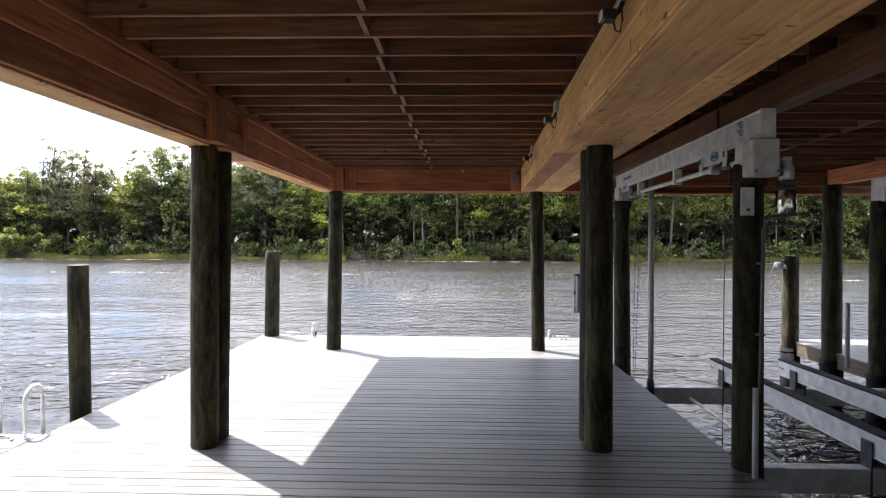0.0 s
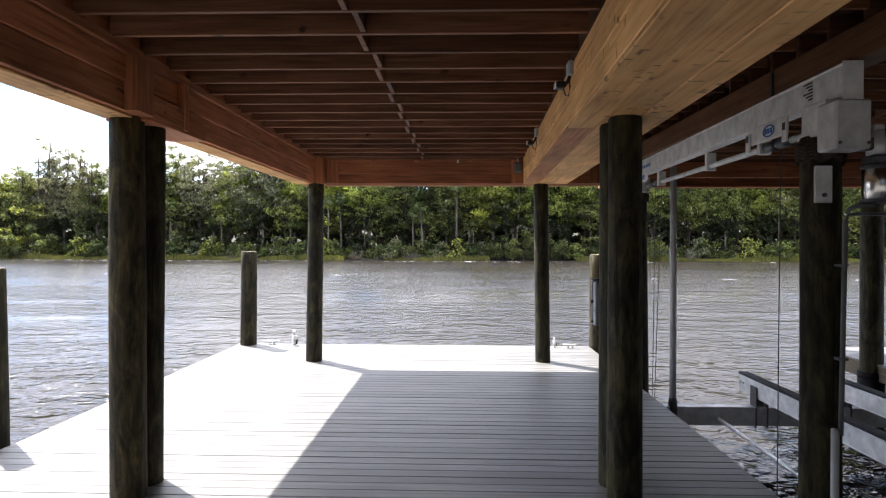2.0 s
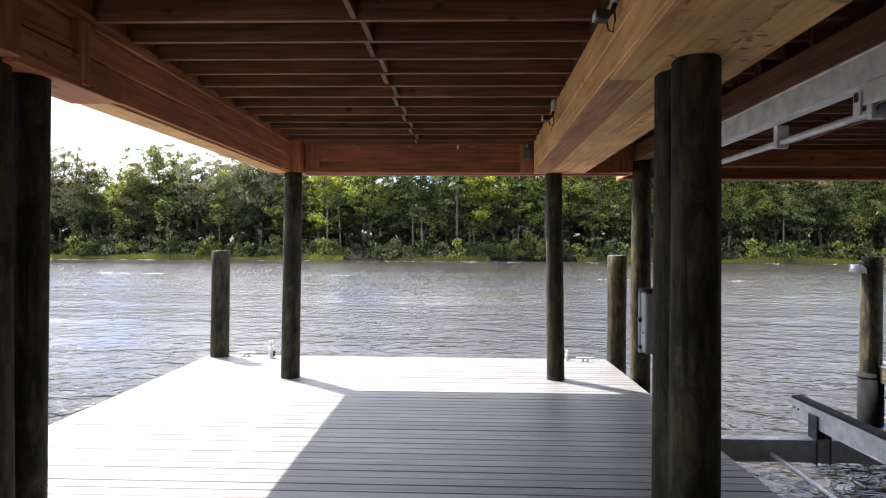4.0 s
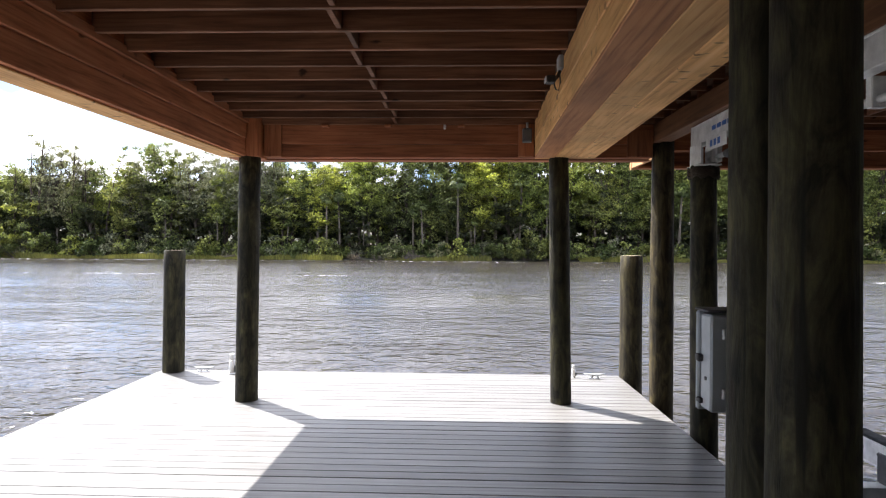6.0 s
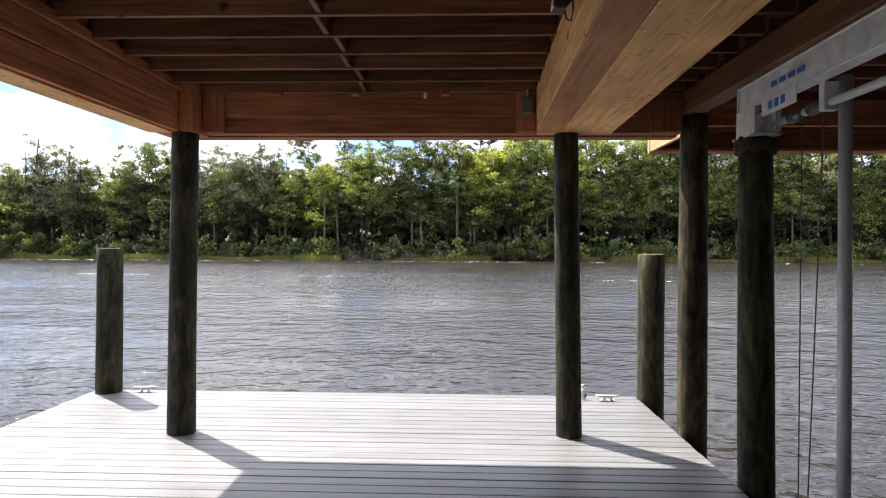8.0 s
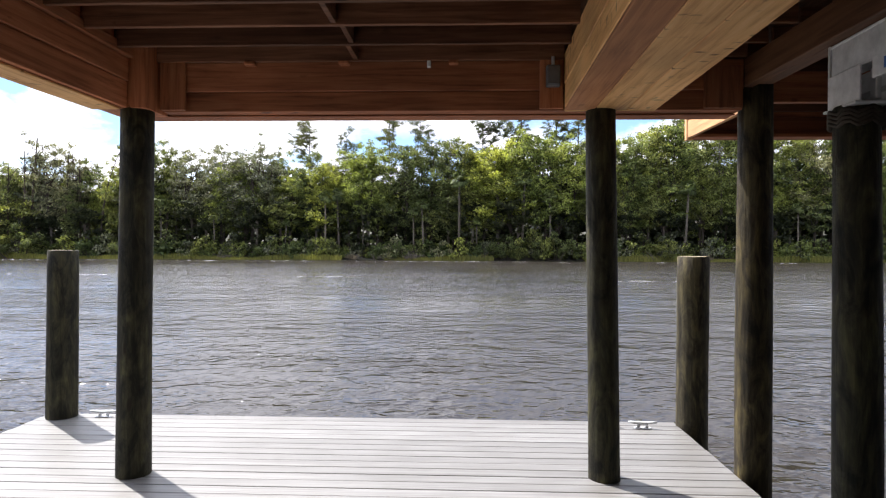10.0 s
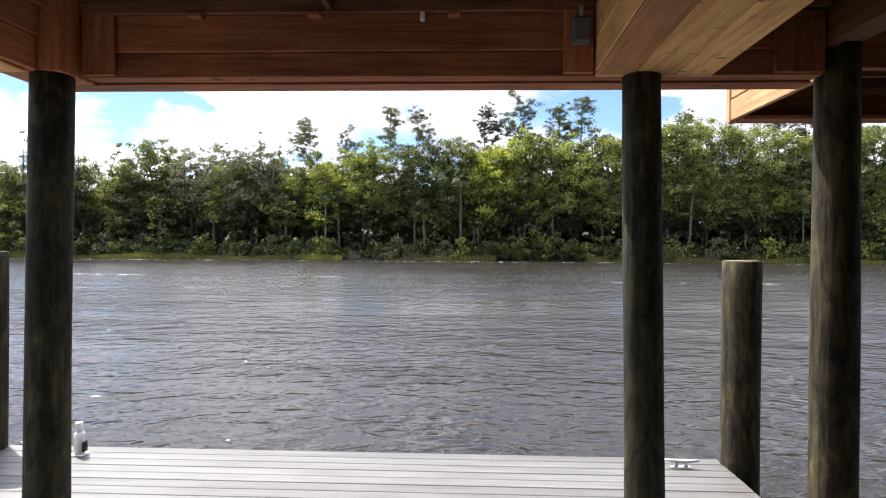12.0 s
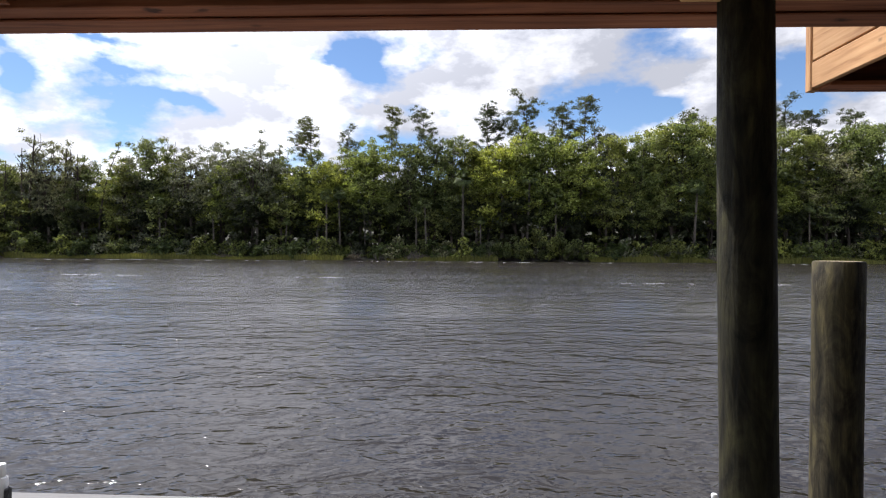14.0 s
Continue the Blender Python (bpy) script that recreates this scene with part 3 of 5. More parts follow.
beam("beam_slip_side", "broad fresh pine beam of several plies with long cracks", [
    ("inner_plank", (1.60, 1.66, YB, 11.235, 2.975, 3.155), skew, M_PINE_Y, ""),
    ("inner_upper_plank", (1.595, 1.66, YB, 11.235, 3.16, 3.40), skew, M_PINE_Y, ""),
    ("core", (1.664, 2.085, YB, 11.235, 2.976, 3.38), skew, M_PINE_Y, ""),
    ("red_soffit", (1.602, 1.835, 6.25, 11.235, 2.95, 2.972), skew, M_ORANGE_Y, "orange-stained soffit board"),
    ("near_soffit", (1.602, 1.835, YB, 6.245, 2.942, 2.972), skew, M_PINE_Y, ""),
    ("soffit_plank", (1.839, 2.085, YB, 11.235, 2.95, 2.972), skew, M_PINE_Y, ""),
    ("outer_plank", (2.089, 2.32, YB, 11.235, 2.95, 3.30), skew, M_PINE_Y, ""),
    ("end_cap", (1.60, 2.32, 11.238, 11.272, 2.947, 3.12), None, M_PINE_X, ""),
])
beam("beam_over_lift", "brown timber beam running above the boat lift", [
    ("plank", (3.02, 3.10, YB, 11.3, 3.14, 3.36), fall, M_BROWN_Y, ""),
    ("plank", (3.104, 3.22, YB, 11.22, 3.145, 3.36), fall, M_BROWN_Y, ""),
    ("cable_clip", (3.004, 3.018, 6.045, 6.075, 3.06, 3.34), fall, M_BLACK, "black cable clipped to the beam"),
])
beam("beam_far_slip", "orange-brown timber beam on the far side of the slip", [
    ("plank", (7.22, 7.34, YB, 11.3, 3.10, 3.36), fall, M_CEDAR_Y, ""),
    ("plank", (7.344, 7.46, YB, 11.3, 3.105, 3.36), fall, M_PINE_Y, ""),
])


def build_joists():
    deck = thing("upper_floor_deck", "dark timber joists with blocking under the upper floor's boards", "floor deck", kind="structure")
    rng = random.Random(5)

    def joist(y, x0, x1, z0):
        part("joist", boxed(x0, x1, y - 0.019, y + 0.019, z0, z0 + 0.235, bevel=0.004), M_JOIST, deck)

    for k in range(31):
        y = 11.25 - 0.3965 * k
        x_in = 1.598 + 0.030 * (y - 11.3)
        joist(y, -1.84, x_in - 0.004, 3.355)
        joist(y + 0.05 if k else y - 0.02, x_in + 0.74, 3.018, 3.365)
        joist(y, 3.225, 7.215, 3.365)
        dx = (0.022 if k % 2 else -0.022) + 0.0095 * (y - 8.5)
        if k < 30:
            part("blocking", boxed(-0.085 + dx - 0.019, -0.085 + dx + 0.019, y - 0.3965 + 0.021, y - 0.021, 3.357 + rng.uniform(0, 0.012), 3.585, bevel=0.003), M_JOIST, deck, "paler blocking piece")
            part("blocking", boxed(5.2 + dx - 0.019, 5.2 + dx + 0.019, y - 0.3965 + 0.021, y - 0.021, 3.37, 3.585, bevel=0.003), M_JOIST, deck)
    for k in range(4):
        y = 11.60 + 0.398 * (k + 1)
        joist(y, 3.42, 9.2, 3.36)
    for x0, x1, y0, y1 in ((-2.56, 3.33, -1.3, 11.80), (3.335, 9.6, -1.3, 13.40)):
        bm = bmesh.new()
        n = int((x1 - x0) / 0.142)
        for i in range(n):
            a = x0 + (x1 - x0) * i / n
            box(bm, a + 0.002, a + (x1 - x0) / n - 0.002, y0, y1, 3.598, 3.626)
        part("decking", bm, M_DECKING, deck)
    # unseen closed sheet, added over the gaps between the boards
    part("membrane", boxed(-2.55, 9.6, -1.3, 11.78, 3.632, 3.640), M_BLACK, deck)


build_joists()

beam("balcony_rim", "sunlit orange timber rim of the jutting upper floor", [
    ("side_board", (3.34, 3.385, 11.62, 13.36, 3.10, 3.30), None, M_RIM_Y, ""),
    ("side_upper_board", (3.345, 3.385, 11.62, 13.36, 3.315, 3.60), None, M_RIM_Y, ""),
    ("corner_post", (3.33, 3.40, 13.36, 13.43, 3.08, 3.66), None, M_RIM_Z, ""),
    ("front_board", (3.405, 9.6, 13.36, 13.44, 3.09, 3.34), None, M_CEDAR_X, ""),
    ("front_upper_board", (3.405, 9.6, 13.37, 13.44, 3.345, 3.62), None, M_CEDAR_X, ""),
    ("soffit_board", (3.39, 9.6, 13.2, 13.355, 3.085, 3.12), None, M_CEDAR_X, ""),
    ("inner_board", (3.39, 9.6, 11.63, 11.70, 3.10, 3.36), None, M_CEDAR_X, ""),
])


# plain unseen walls, added to block sky light from the sides
def plain_wall(name, label, x0, x1, y0, y1):
    wall = thing(name, label, "wall", kind="structure")
    part("panel", boxed(x0, x1, y0, y1, 0.004, 3.59, 0.004), M_SIDING, wall)


# unseen slab, added to bounce sunlight up to the joists and ceiling
bounce_slab = thing("pavement", "unseen dark concrete slab added behind the dock to bounce light under the roof", "pavement", kind="structure")
part("slab", boxed(-12, 14, -13.0, -1.30, -0.22, -0.02, 0.01), M_CONCRETE, bounce_slab)
plain_wall("wall_near_side", "unseen timber wall added to keep sky light off the landward deck", -3.98, -3.86, -1.25, 4.4)
plain_wall("wall_far_side", "unseen timber wall added beyond the far walkway to cut side light", 9.62, 9.75, -1.25, 9.2)


# ---------------------------------------------------------------- deck
DECK_X0, DECK_X1, DECK_Y1 = -3.75, 3.025, 12.835


def build_deck(name, label, x0, x1, y1, count):
    deck = thing(name, label, "deck", kind="structure")
    for x in (x0 + 0.03, x1 - 0.03):
        part("rim_board", boxed(x - 0.02, x + 0.02, y1 - count * 0.1435, y1 - 0.05, -0.28, -0.028, bevel=0.003), M_FASCIA, deck)
    part("front_rim_board", boxed(x0 + 0.055, x1 - 0.055, y1 - 0.06, y1 - 0.02, -0.28, -0.028, bevel=0.003), M_FASCIA, deck)
    y = y1 - 0.5
    while y > y1 - count * 0.1435:
        part("joist", boxed(x0 + 0.06, x1 - 0.06, y - 0.02, y + 0.02, -0.26, -0.03), M_FASCIA, deck)
        y -= 1.2
    bm = boxed(x0, x1, -0.0675, 0.0675, -0.026, 0.0, bevel=0.004)
    first = part("plank", bm, M_PLANK, deck)
    first.location = (0, y1 - 0.07, 0)
    rng = random.Random(3)
    for k in range(1, count):
        ob = new("plank", first.data)
        ob.parent = deck
        ob.location = (rng.uniform(-0.004, 0.004), y1 - 0.07 - 0.1435 * k, rng.uniform(-0.0015, 0.0015))


build_deck("deck", "pale grey composite plank dock, sun-bleached at the edges", DECK_X0, DECK_X1, DECK_Y1, 98)
build_deck("side_deck", "grey plank side deck that carries the swim ladder", -5.4, DECK_X0 - 0.012, 6.03, 50)
build_deck("walkway", "grey plank walkway on the far side of the slip", 7.36, 9.6, 12.98, 98)


# ---------------------------------------------------------------- boat lift
def i_beam(bm, x0, x1, y0, y1, z0, z1, bend=None, t=0.016):
    """Flanges below and above, and a web between them."""
    xm = (x0 + x1) / 2
    box(bm, x0, x1, y0, y1, z0, z0 + t, 0.003, bend)
    box(bm, x0, x1, y0, y1, z1 - t, z1, 0.003, bend)
    box(bm, xm - t * 0.4, xm + t * 0.4, y0, y1, z0 + t, z1 - t, 0.0, bend)
    return bm


def lift_beam(name, label, x, bend, motor):
    ob = thing(name, label, "boat lift")
    w = 0.055
    part("i_beam", i_beam(bmesh.new(), x - w, x + w, 5.08, 10.30, 2.93, 3.135, bend), M_ALU, ob)
    part("web_plate", boxed(x - w * 0.9, x - w * 0.82, 5.10, 10.28, 2.947, 3.118, 0, bend), M_ALU, ob)
    for y in (10.285, 5.06):
        part("end_plate", boxed(x - w - 0.008, x + w + 0.008, y, y + 0.016, 2.70, 3.138, 0.003, bend), M_ALU, ob)
    for y0, y1 in ((9.93, 10.26), (5.20, 5.50)):
        bm = boxed(x - 0.115, x + 0.115, y0, y1, 2.705, 2.72, 0.003, bend)
        for dx in (-0.085, 0.07):
            box(bm, x + dx, x + dx + 0.012, y0 + 0.01, y1, 2.72, 2.93, 0.002, bend)
        part("seat_bracket", bm, M_ALU, ob)
    xs = x + 0.09
    part("drive_shaft", tubed([bend(Vector((xs, y, 2.795))) for y in (5.3, 7.0, 8.5, 10.2)], 0.027, 14), M_GALV, ob, smooth=True)
    for y in (10.02, 9.28, 7.6, 6.42, 5.70):
        bm = boxed(xs - 0.05, xs + 0.05, y - 0.03, y + 0.03, 2.745, 2.93, 0.006, bend)
        part("bearing_bracket", bm, M_ALU, ob)
    for y in (9.66, 9.40, 6.28, 6.06):
        part("cable_drum", tubed([bend(Vector((xs, y - 0.09, 2.795))), bend(Vector((xs, y + 0.09, 2.795)))], 0.042, 14), M_DARKSTEEL, ob, smooth=True)
    plate = part("maker_plate", boxed(x - w - 0.012, x - w - 0.004, 9.38, 9.86, 2.825, 2.945, 0.002, bend), M_ALU, ob, "pale metal maker's plate with a blue mark")
    for k in range(3):
        y = 9.52 + 0.09 * k
        part("mark", boxed(x - w - 0.016, x - w - 0.013, y, y + 0.055, 2.855, 2.915, 0, bend), M_BLUE, plate, "blue mark")
    for k in range(4):
        y = 9.30 + 0.12 * k
        part("lettering_bar", boxed(x - w - 0.003, x - w + 0.0005, y, y + 0.085, 3.01, 3.05, 0, bend), M_BLUE, ob, "faded blue lettering bar")
    if motor:
        # plate with small print at the motor end
        for k in range(6):
            part("print_bar", boxed(x - w - 0.003, x - w + 0.0005, 5.42, 5.42 + 0.05 + 0.03 * (k % 3), 2.98 + 0.022 * k, 2.99 + 0.022 * k, 0, bend), M_INK, ob)
        house = part("drum_housing", boxed(x - w - 0.016, x - w - 0.004, 5.72, 6.34, 2.80, 2.935, 0.003, bend), M_ALU, ob, "pale drum housing with a blue oval mark")
        for y in (5.70, 6.30):
            part("housing_bracket", boxed(x - w - 0.032, x - w - 0.018, y, y + 0.075, 2.745, 2.90, 0.004, bend), M_ALU, house)
            part("bracket_window", boxed(x - w - 0.036, x - w - 0.033, y + 0.018, y + 0.058, 2.83, 2.885, 0, bend), M_BLACK, house, "black square plate")
        oval = [bend(Vector((x - w - 0.019, 6.0 + 0.085 * math.cos(a), 2.87 + 0.042 * math.sin(a)))) for a in (2 * math.pi * k / 20 for k in range(21))]
        part("oval_mark", tubed(oval, 0.006, 6), M_BLUE, house, "blue oval mark", smooth=True)
        for k in range(3):
            part("mark", boxed(x - w - 0.021, x - w - 0.017, 5.945 + 0.043 * k, 5.975 + 0.043 * k, 2.85, 2.89, 0, bend), M_BLUE, house)
        gear = part("gear_cover", boxed(x - 0.17, x + 0.045, 4.95, 5.16, 2.575, 2.875, 0.012, bend), M_GALV, ob, "square galvanised gear cover")
        for dx in (-0.148, 0.024):
            part("bolt", tubed([bend(Vector((x + dx, 4.952, 2.61))), bend(Vector((x + dx, 4.938, 2.61)))], 0.010, 8), M_DARKSTEEL, gear)
        c = bend(Vector((x + 0.168, 5.10, 0)))
        drum = part("motor", tubed([(c.x, c.y, z) for z in (2.215, 2.22, 2.425, 2.43)], [0.072, 0.078, 0.078, 0.072], 24), M_STEEL, ob, "stainless motor drum", smooth=True)
        for z in (2.205, 2.42):
            part("drum_rim", tubed([(c.x, c.y, z), (c.x, c.y, z + 0.004), (c.x, c.y, z + 0.018), (c.x, c.y, z + 0.022)], [0.078, 0.086, 0.086, 0.078], 24), M_DARKSTEEL, drum, "dark clamping rim")
        part("motor_flange", boxed(c.x - 0.062, c.x + 0.062, c.y - 0.062, c.y + 0.062, 2.443, 2.50, 0.012), M_DARKSTEEL, ob)
        part("gear_head", tubed([(c.x, c.y, z) for z in (2.50, 2.51, 2.60, 2.615, 2.66)], [0.045, 0.058, 0.058, 0.046, 0.042], 16), M_GALV, ob, smooth=True)
        part("head_cap", boxed(c.x - 0.045, c.x + 0.03, c.y - 0.04, c.y + 0.04, 2.655, 2.695, 0.01), M_GALV, ob)
        part("motor_bracket", boxed(x + 0.05, x + 0.28, 5.02, 5.18, 2.175, 2.195, 0.004, bend), M_DARKSTEEL, ob)
        part("motor_neck", boxed(x + 0.05, x + 0.21, 5.06, 5.14, 2.58, 2.66, 0.01, bend), M_DARKSTEEL, ob)
        part("pile_plate", boxed(x - 0.16, x - 0.05, 5.185, 5.21, 2.26, 2.50, 0.006, bend), M_GALV, ob)
        part("plate_bolt", tubed([bend(Vector((x - 0.105, 5.186, 2.31))), bend(Vector((x - 0.105, 5.17, 2.31)))], 0.014, 8), M_DARKSTEEL, ob)
    return ob


lift_beam("lift_beam", "galvanised boat lift beam with drive shaft, drums and motor", 3.19, skew, True)
lift_beam("lift_beam", "galvanised boat lift beam on the far side of the slip", 7.40, fall, False)


def rope_wrap(x, y, z0, turns, r, label):
    ob = thing("rope_wrap", label, "rope", (x, y, z0))
    for side in (-1, 1):
        pts = []
        for k in range(turns * 24 + 1):
            a = side * 2 * math.pi * k / 24
            z = 0.024 * k / 24 + 0.016 * math.sin(7 * a)
            pts.append(((r + 0.006 * (1 + math.sin(7 * a + side))) * math.cos(a), (r + 0.006 * (1 + math.sin(7 * a + side))) * math.sin(a), z))
        part("rope", tubed(pts, 0.011, 6), M_ROPE, ob, smooth=True)
    return ob


rope_wrap(3.152, 10.10, 2.585, 4, 0.134, "dark rope wound round the top of a lift pile")
rope_wrap(3.003, 5.40, 2.50, 5, 0.132, "dark rope wound round the top of a lift pile")


def build_cradle():
    ob = thing("lift_cradle", "aluminium boat lift cradle with carpeted bunks hanging over the water", "boat lift")
    for y in (9.50, 6.15):
        bm = bmesh.new()
        z0, z1, t = -0.49, -0.24, 0.016
        box(bm, 3.12, 7.38, y - 0.075, y + 0.075, z0, z0 + t, 0.003)
        box(bm, 3.12, 7.38, y - 0.075, y + 0.075, z1 - t, z1, 0.003)
        box(bm, 3.12, 7.38, y - 0.006, y + 0.006, z0 + t, z1 - t)
        box(bm, 3.125, 7.375, y - 0.07, y - 0.06, z0 + t, z1 - t)
        part("cross_beam", bm, M_GALV, ob)
        for x in (3.16, 7.34):
            part("sheave_plate", boxed(x - 0.05, x + 0.05, y - 0.09, y + 0.09, -0.56, -0.16, 0.004), M_DARKSTEEL, ob)
    for x in (4.62, 5.72):
        bunk = part("bunk", i_beam(bmesh.new(), x - 0.06, x + 0.06, 4.7, 9.98, -0.13, 0.10), M_ALU, ob, "bright aluminium bunk beam")
        part("face_plate", boxed(x - 0.058, x - 0.05, 4.72, 9.96, -0.112, 0.082), M_ALU, bunk)
        part("carpet", boxed(x - 0.065, x + 0.065, 4.72, 9.97, 0.102, 0.135, 0.006), M_CARPET, bunk, "dark bunk carpet")
        for y in (9.90, 9.82, 9.6):
            part("bolt", tubed([(x - 0.058, y, 0.0), (x - 0.07, y, 0.0)], 0.013, 8), M_DARKSTEEL, bunk)
        for y in (9.50, 6.15):
            for dx in (-0.085, 0.065):
                part("bunk_bracket", boxed(x + dx, x + dx + 0.02, y - 0.085, y + 0.085, -0.52, 0.03, 0.006), M_DARKSTEEL, ob)
            part("bracket_gusset", boxed(x - 0.05, x + 0.05, y - 0.02, y + 0.02, -0.24, -0.13, 0.004), M_DARKSTEEL, ob)
    part("stay_tube", tubed([(4.05, 9.42, -0.40), (4.03, 6.2, -0.44)], 0.024, 12), M_ALU, ob, smooth=True)
    for x, top in ((3.445, 3.0), (7.12, 3.0)):
        pole = part("guide_pole", tubed([(x, 9.46, -0.30), (x, 9.46, 1.0), (x - 0.01, 9.46, top)], 0.043, 16), M_PVC, ob, "grey plastic guide pole", smooth=True)
        part("pole_socket", tubed([(x, 9.46, -0.42), (x, 9.46, -0.18), (x, 9.46, -0.12)], [0.062, 0.058, 0.047], 16), M_DARKSTEEL, pole, smooth=True)
    part("guide_pole", tubed([(6.72, 9.9, 0.0), (6.72, 9.9, 0.6), (6.72, 9.9, 1.05)], 0.035, 12), M_PVC, ob, smooth=True)
    for x0, x1, ys in ((3.262, 3.20, (9.66, 9.40)), (3.14, 3.13, (6.17,)), (7.48, 7.38, (9.66, 9.40))):
        for y in ys:
            yt = 9.5 if y > 8 else 6.17
            part("cable", tubed([(x0, y, 2.80), (x1, yt + (y - yt) * 0.35, -0.25)], 0.0045, 6), M_DARKSTEEL, ob, "thin steel cable")


build_cradle()


def build_conduit():
    ob = thing("conduit", "grey electrical conduit strapped to the lift pile", "conduit", (0, 0, 0))
    x = 3.01
    part("pipe", tubed([(3.17, 5.10, 2.19), (3.07, 5.12, 2.19), (3.03, 5.135, 2.165), (x + 0.005, 5.15, 2.09), (x, 5.165, 1.0), (x - 0.005, 5.165, 0.72)], 0.016, 10), M_DARKBOX, ob, smooth=True)
    part("sleeve", tubed([(x - 0.04, 5.165, 0.76), (x - 0.04, 5.165, -0.25)], 0.024, 12), M_PVC, ob, "pale wider lower sleeve", smooth=True)
    for z in (1.8, 1.2):
        part("strap", boxed(x - 0.028, x + 0.03, 5.145, 5.21, z, z + 0.018, 0.003), M_DARKBOX, ob)


build_conduit()


# ---------------------------------------------------------------- fixtures on the deck
def build_panel():
    ob = thing("electric_panel", "grey metal electric panel with latches on a pile", "electric box", (1.688, 6.0, 0))
    for z in (1.31, 1.54):
        part("strut", boxed(0.05, 0.29, 0.305, 0.324, z, z + 0.04, 0.003), M_GALV, ob)
    part("body", boxed(0.010, 0.33, 0.326, 0.425, 1.255, 1.63, 0.008), M_BOX, ob)
    door = part("door", boxed(0.0, 0.34, 0.427, 0.452, 1.242, 1.64, 0.007), M_BOX, ob, "paler door with a rolled edge")
    part("door_lip", boxed(0.003, 0.337, 0.453, 0.458, 1.245, 1.633, 0.002), M_DARKSTEEL, door, "dark rubber lip")
    part("latch", boxed(-0.012, 0.012, 0.395, 0.43, 1.44, 1.47, 0.005), M_BLACK, ob, "black latch")
    part("latch", boxed(-0.006, 0.012, 0.395, 0.43, 1.275, 1.295, 0.004), M_BLACK, ob)
    part("rain_lip", boxed(-0.003, 0.342, 0.324, 0.456, 1.642, 1.652, 0.003), M_DARKSTEEL, ob)
    part("knockout", tubed([(0.012, 0.37, 1.38), (0.006, 0.37, 1.38)], 0.008, 10), M_DARKSTEEL, ob)
    for x, q in ((0.10, 0.01), (0.16, 0.012)):
        part("conduit", tubed([(x, 0.375, 1.255), (x, 0.375, -0.0)], q, 8), M_PVC, ob, smooth=True)
    return ob


build_panel()


def cleat(x, y, turn):
    ob = thing("dock_cleat", "galvanised horn cleat bolted near the deck's edge", "cleat", (x, y, 0), "dock cleats")
    ob.rotation_euler = (0, 0, turn)
    part("base", boxed(-0.085, 0.085, -0.03, 0.03, 0.0, 0.012, 0.005), M_GALV, ob)
    for dx in (-0.035, 0.035):
        part("foot", tubed([(dx * 1.2, 0, 0.01), (dx, 0, 0.05)], [0.018, 0.014], 10), M_GALV, ob, smooth=True)
    part("horn", tubed([(-0.145, 0, 0.066), (-0.09, 0, 0.06), (0, 0, 0.056), (0.09, 0, 0.06), (0.145, 0, 0.066)], [0.009, 0.015, 0.018, 0.015, 0.009], 12), M_GALV, ob, smooth=True)


cleat(-3.08, 12.72, 0.05)
cleat(2.63, 12.60, -0.03)


def rod_holder(x, y, label, size=1.0):
    ob = thing("rod_holder", label, "rod holder", (x, y, 0), "rod holders")
    ob.scale = (size, size, size)
    part("flange", boxed(-0.065, 0.065, -0.05, 0.05, 0.0, 0.012, 0.004), M_WHITE, ob)
    part("tube", tubed([(0, 0, 0.01), (0, 0, 0.19), (0, 0, 0.20)], [0.046, 0.042, 0.034], 18), M_WHITE, ob, smooth=True)
    part("upper_tube", tubed([(0, 0, 0.195), (-0.003, 0, 0.285), (-0.003, 0, 0.29)], [0.031, 0.031, 0.027], 16), M_WHITE, ob, smooth=True)
    part("clamp", boxed(0.035, 0.06, -0.03, 0.03, 0.03, 0.12, 0.008), M_BLACK, ob, "black clamp")
    part("clamp_lever", tubed([(0.05, -0.02, 0.05), (0.075, -0.03, 0.11), (0.085, -0.03, 0.145)], 0.009, 8), M_BLACK, ob, smooth=True)


rod_holder(-2.62, 12.62, "white plastic rod holder with a black clamp on the deck edge")
rod_holder(2.34, 12.66, "white plastic rod holder beside the roof post", 0.62)


def ladder():
    ob = thing("dock_ladder", "bent aluminium swim ladder hooped over the deck's edge", "ladder", (-4.10, 6.03, 0))
    ob.rotation_euler = (0, 0, -math.pi / 2)
    for y in (0.23, -0.23):
        pts = [(0.11, y, 0.0), (0.11, y, 0.30)]
        for k in range(9):
            a = math.pi * k / 8
            pts.append((-0.02 + 0.13 * math.cos(a), y, 0.36 + 0.13 * math.sin(a)))
        pts += [(-0.15, y, 0.1), (-0.15, y, -1.7)]
        part("rail", tubed(pts, 0.021, 12), M_ALU, ob, smooth=True)
        part("foot_plate", boxed(0.06, 0.16, y - 0.05, y + 0.05, 0.0, 0.008, 0.003), M_ALU, ob)
    for k in range(5):
        part("rung", tubed([(-0.15, -0.23, -0.25 - 0.3 * k), (-0.15, 0.23, -0.25 - 0.3 * k)], 0.016, 10), M_ALU, ob, smooth=True)


ladder()


def hose():
    ob = thing("rope_coil", "short dark line lying on the deck beside the ladder", "rope", (-3.98, 5.80, 0.0))
    pts = [(0.16 * math.cos(a * 0.5) - 0.1, 0.10 * math.sin(a * 0.5), 0.012 + 0.003 * a) for a in range(12)]
    part("line", tubed(pts, 0.011, 8), M_GALV, ob, smooth=True)


hose()


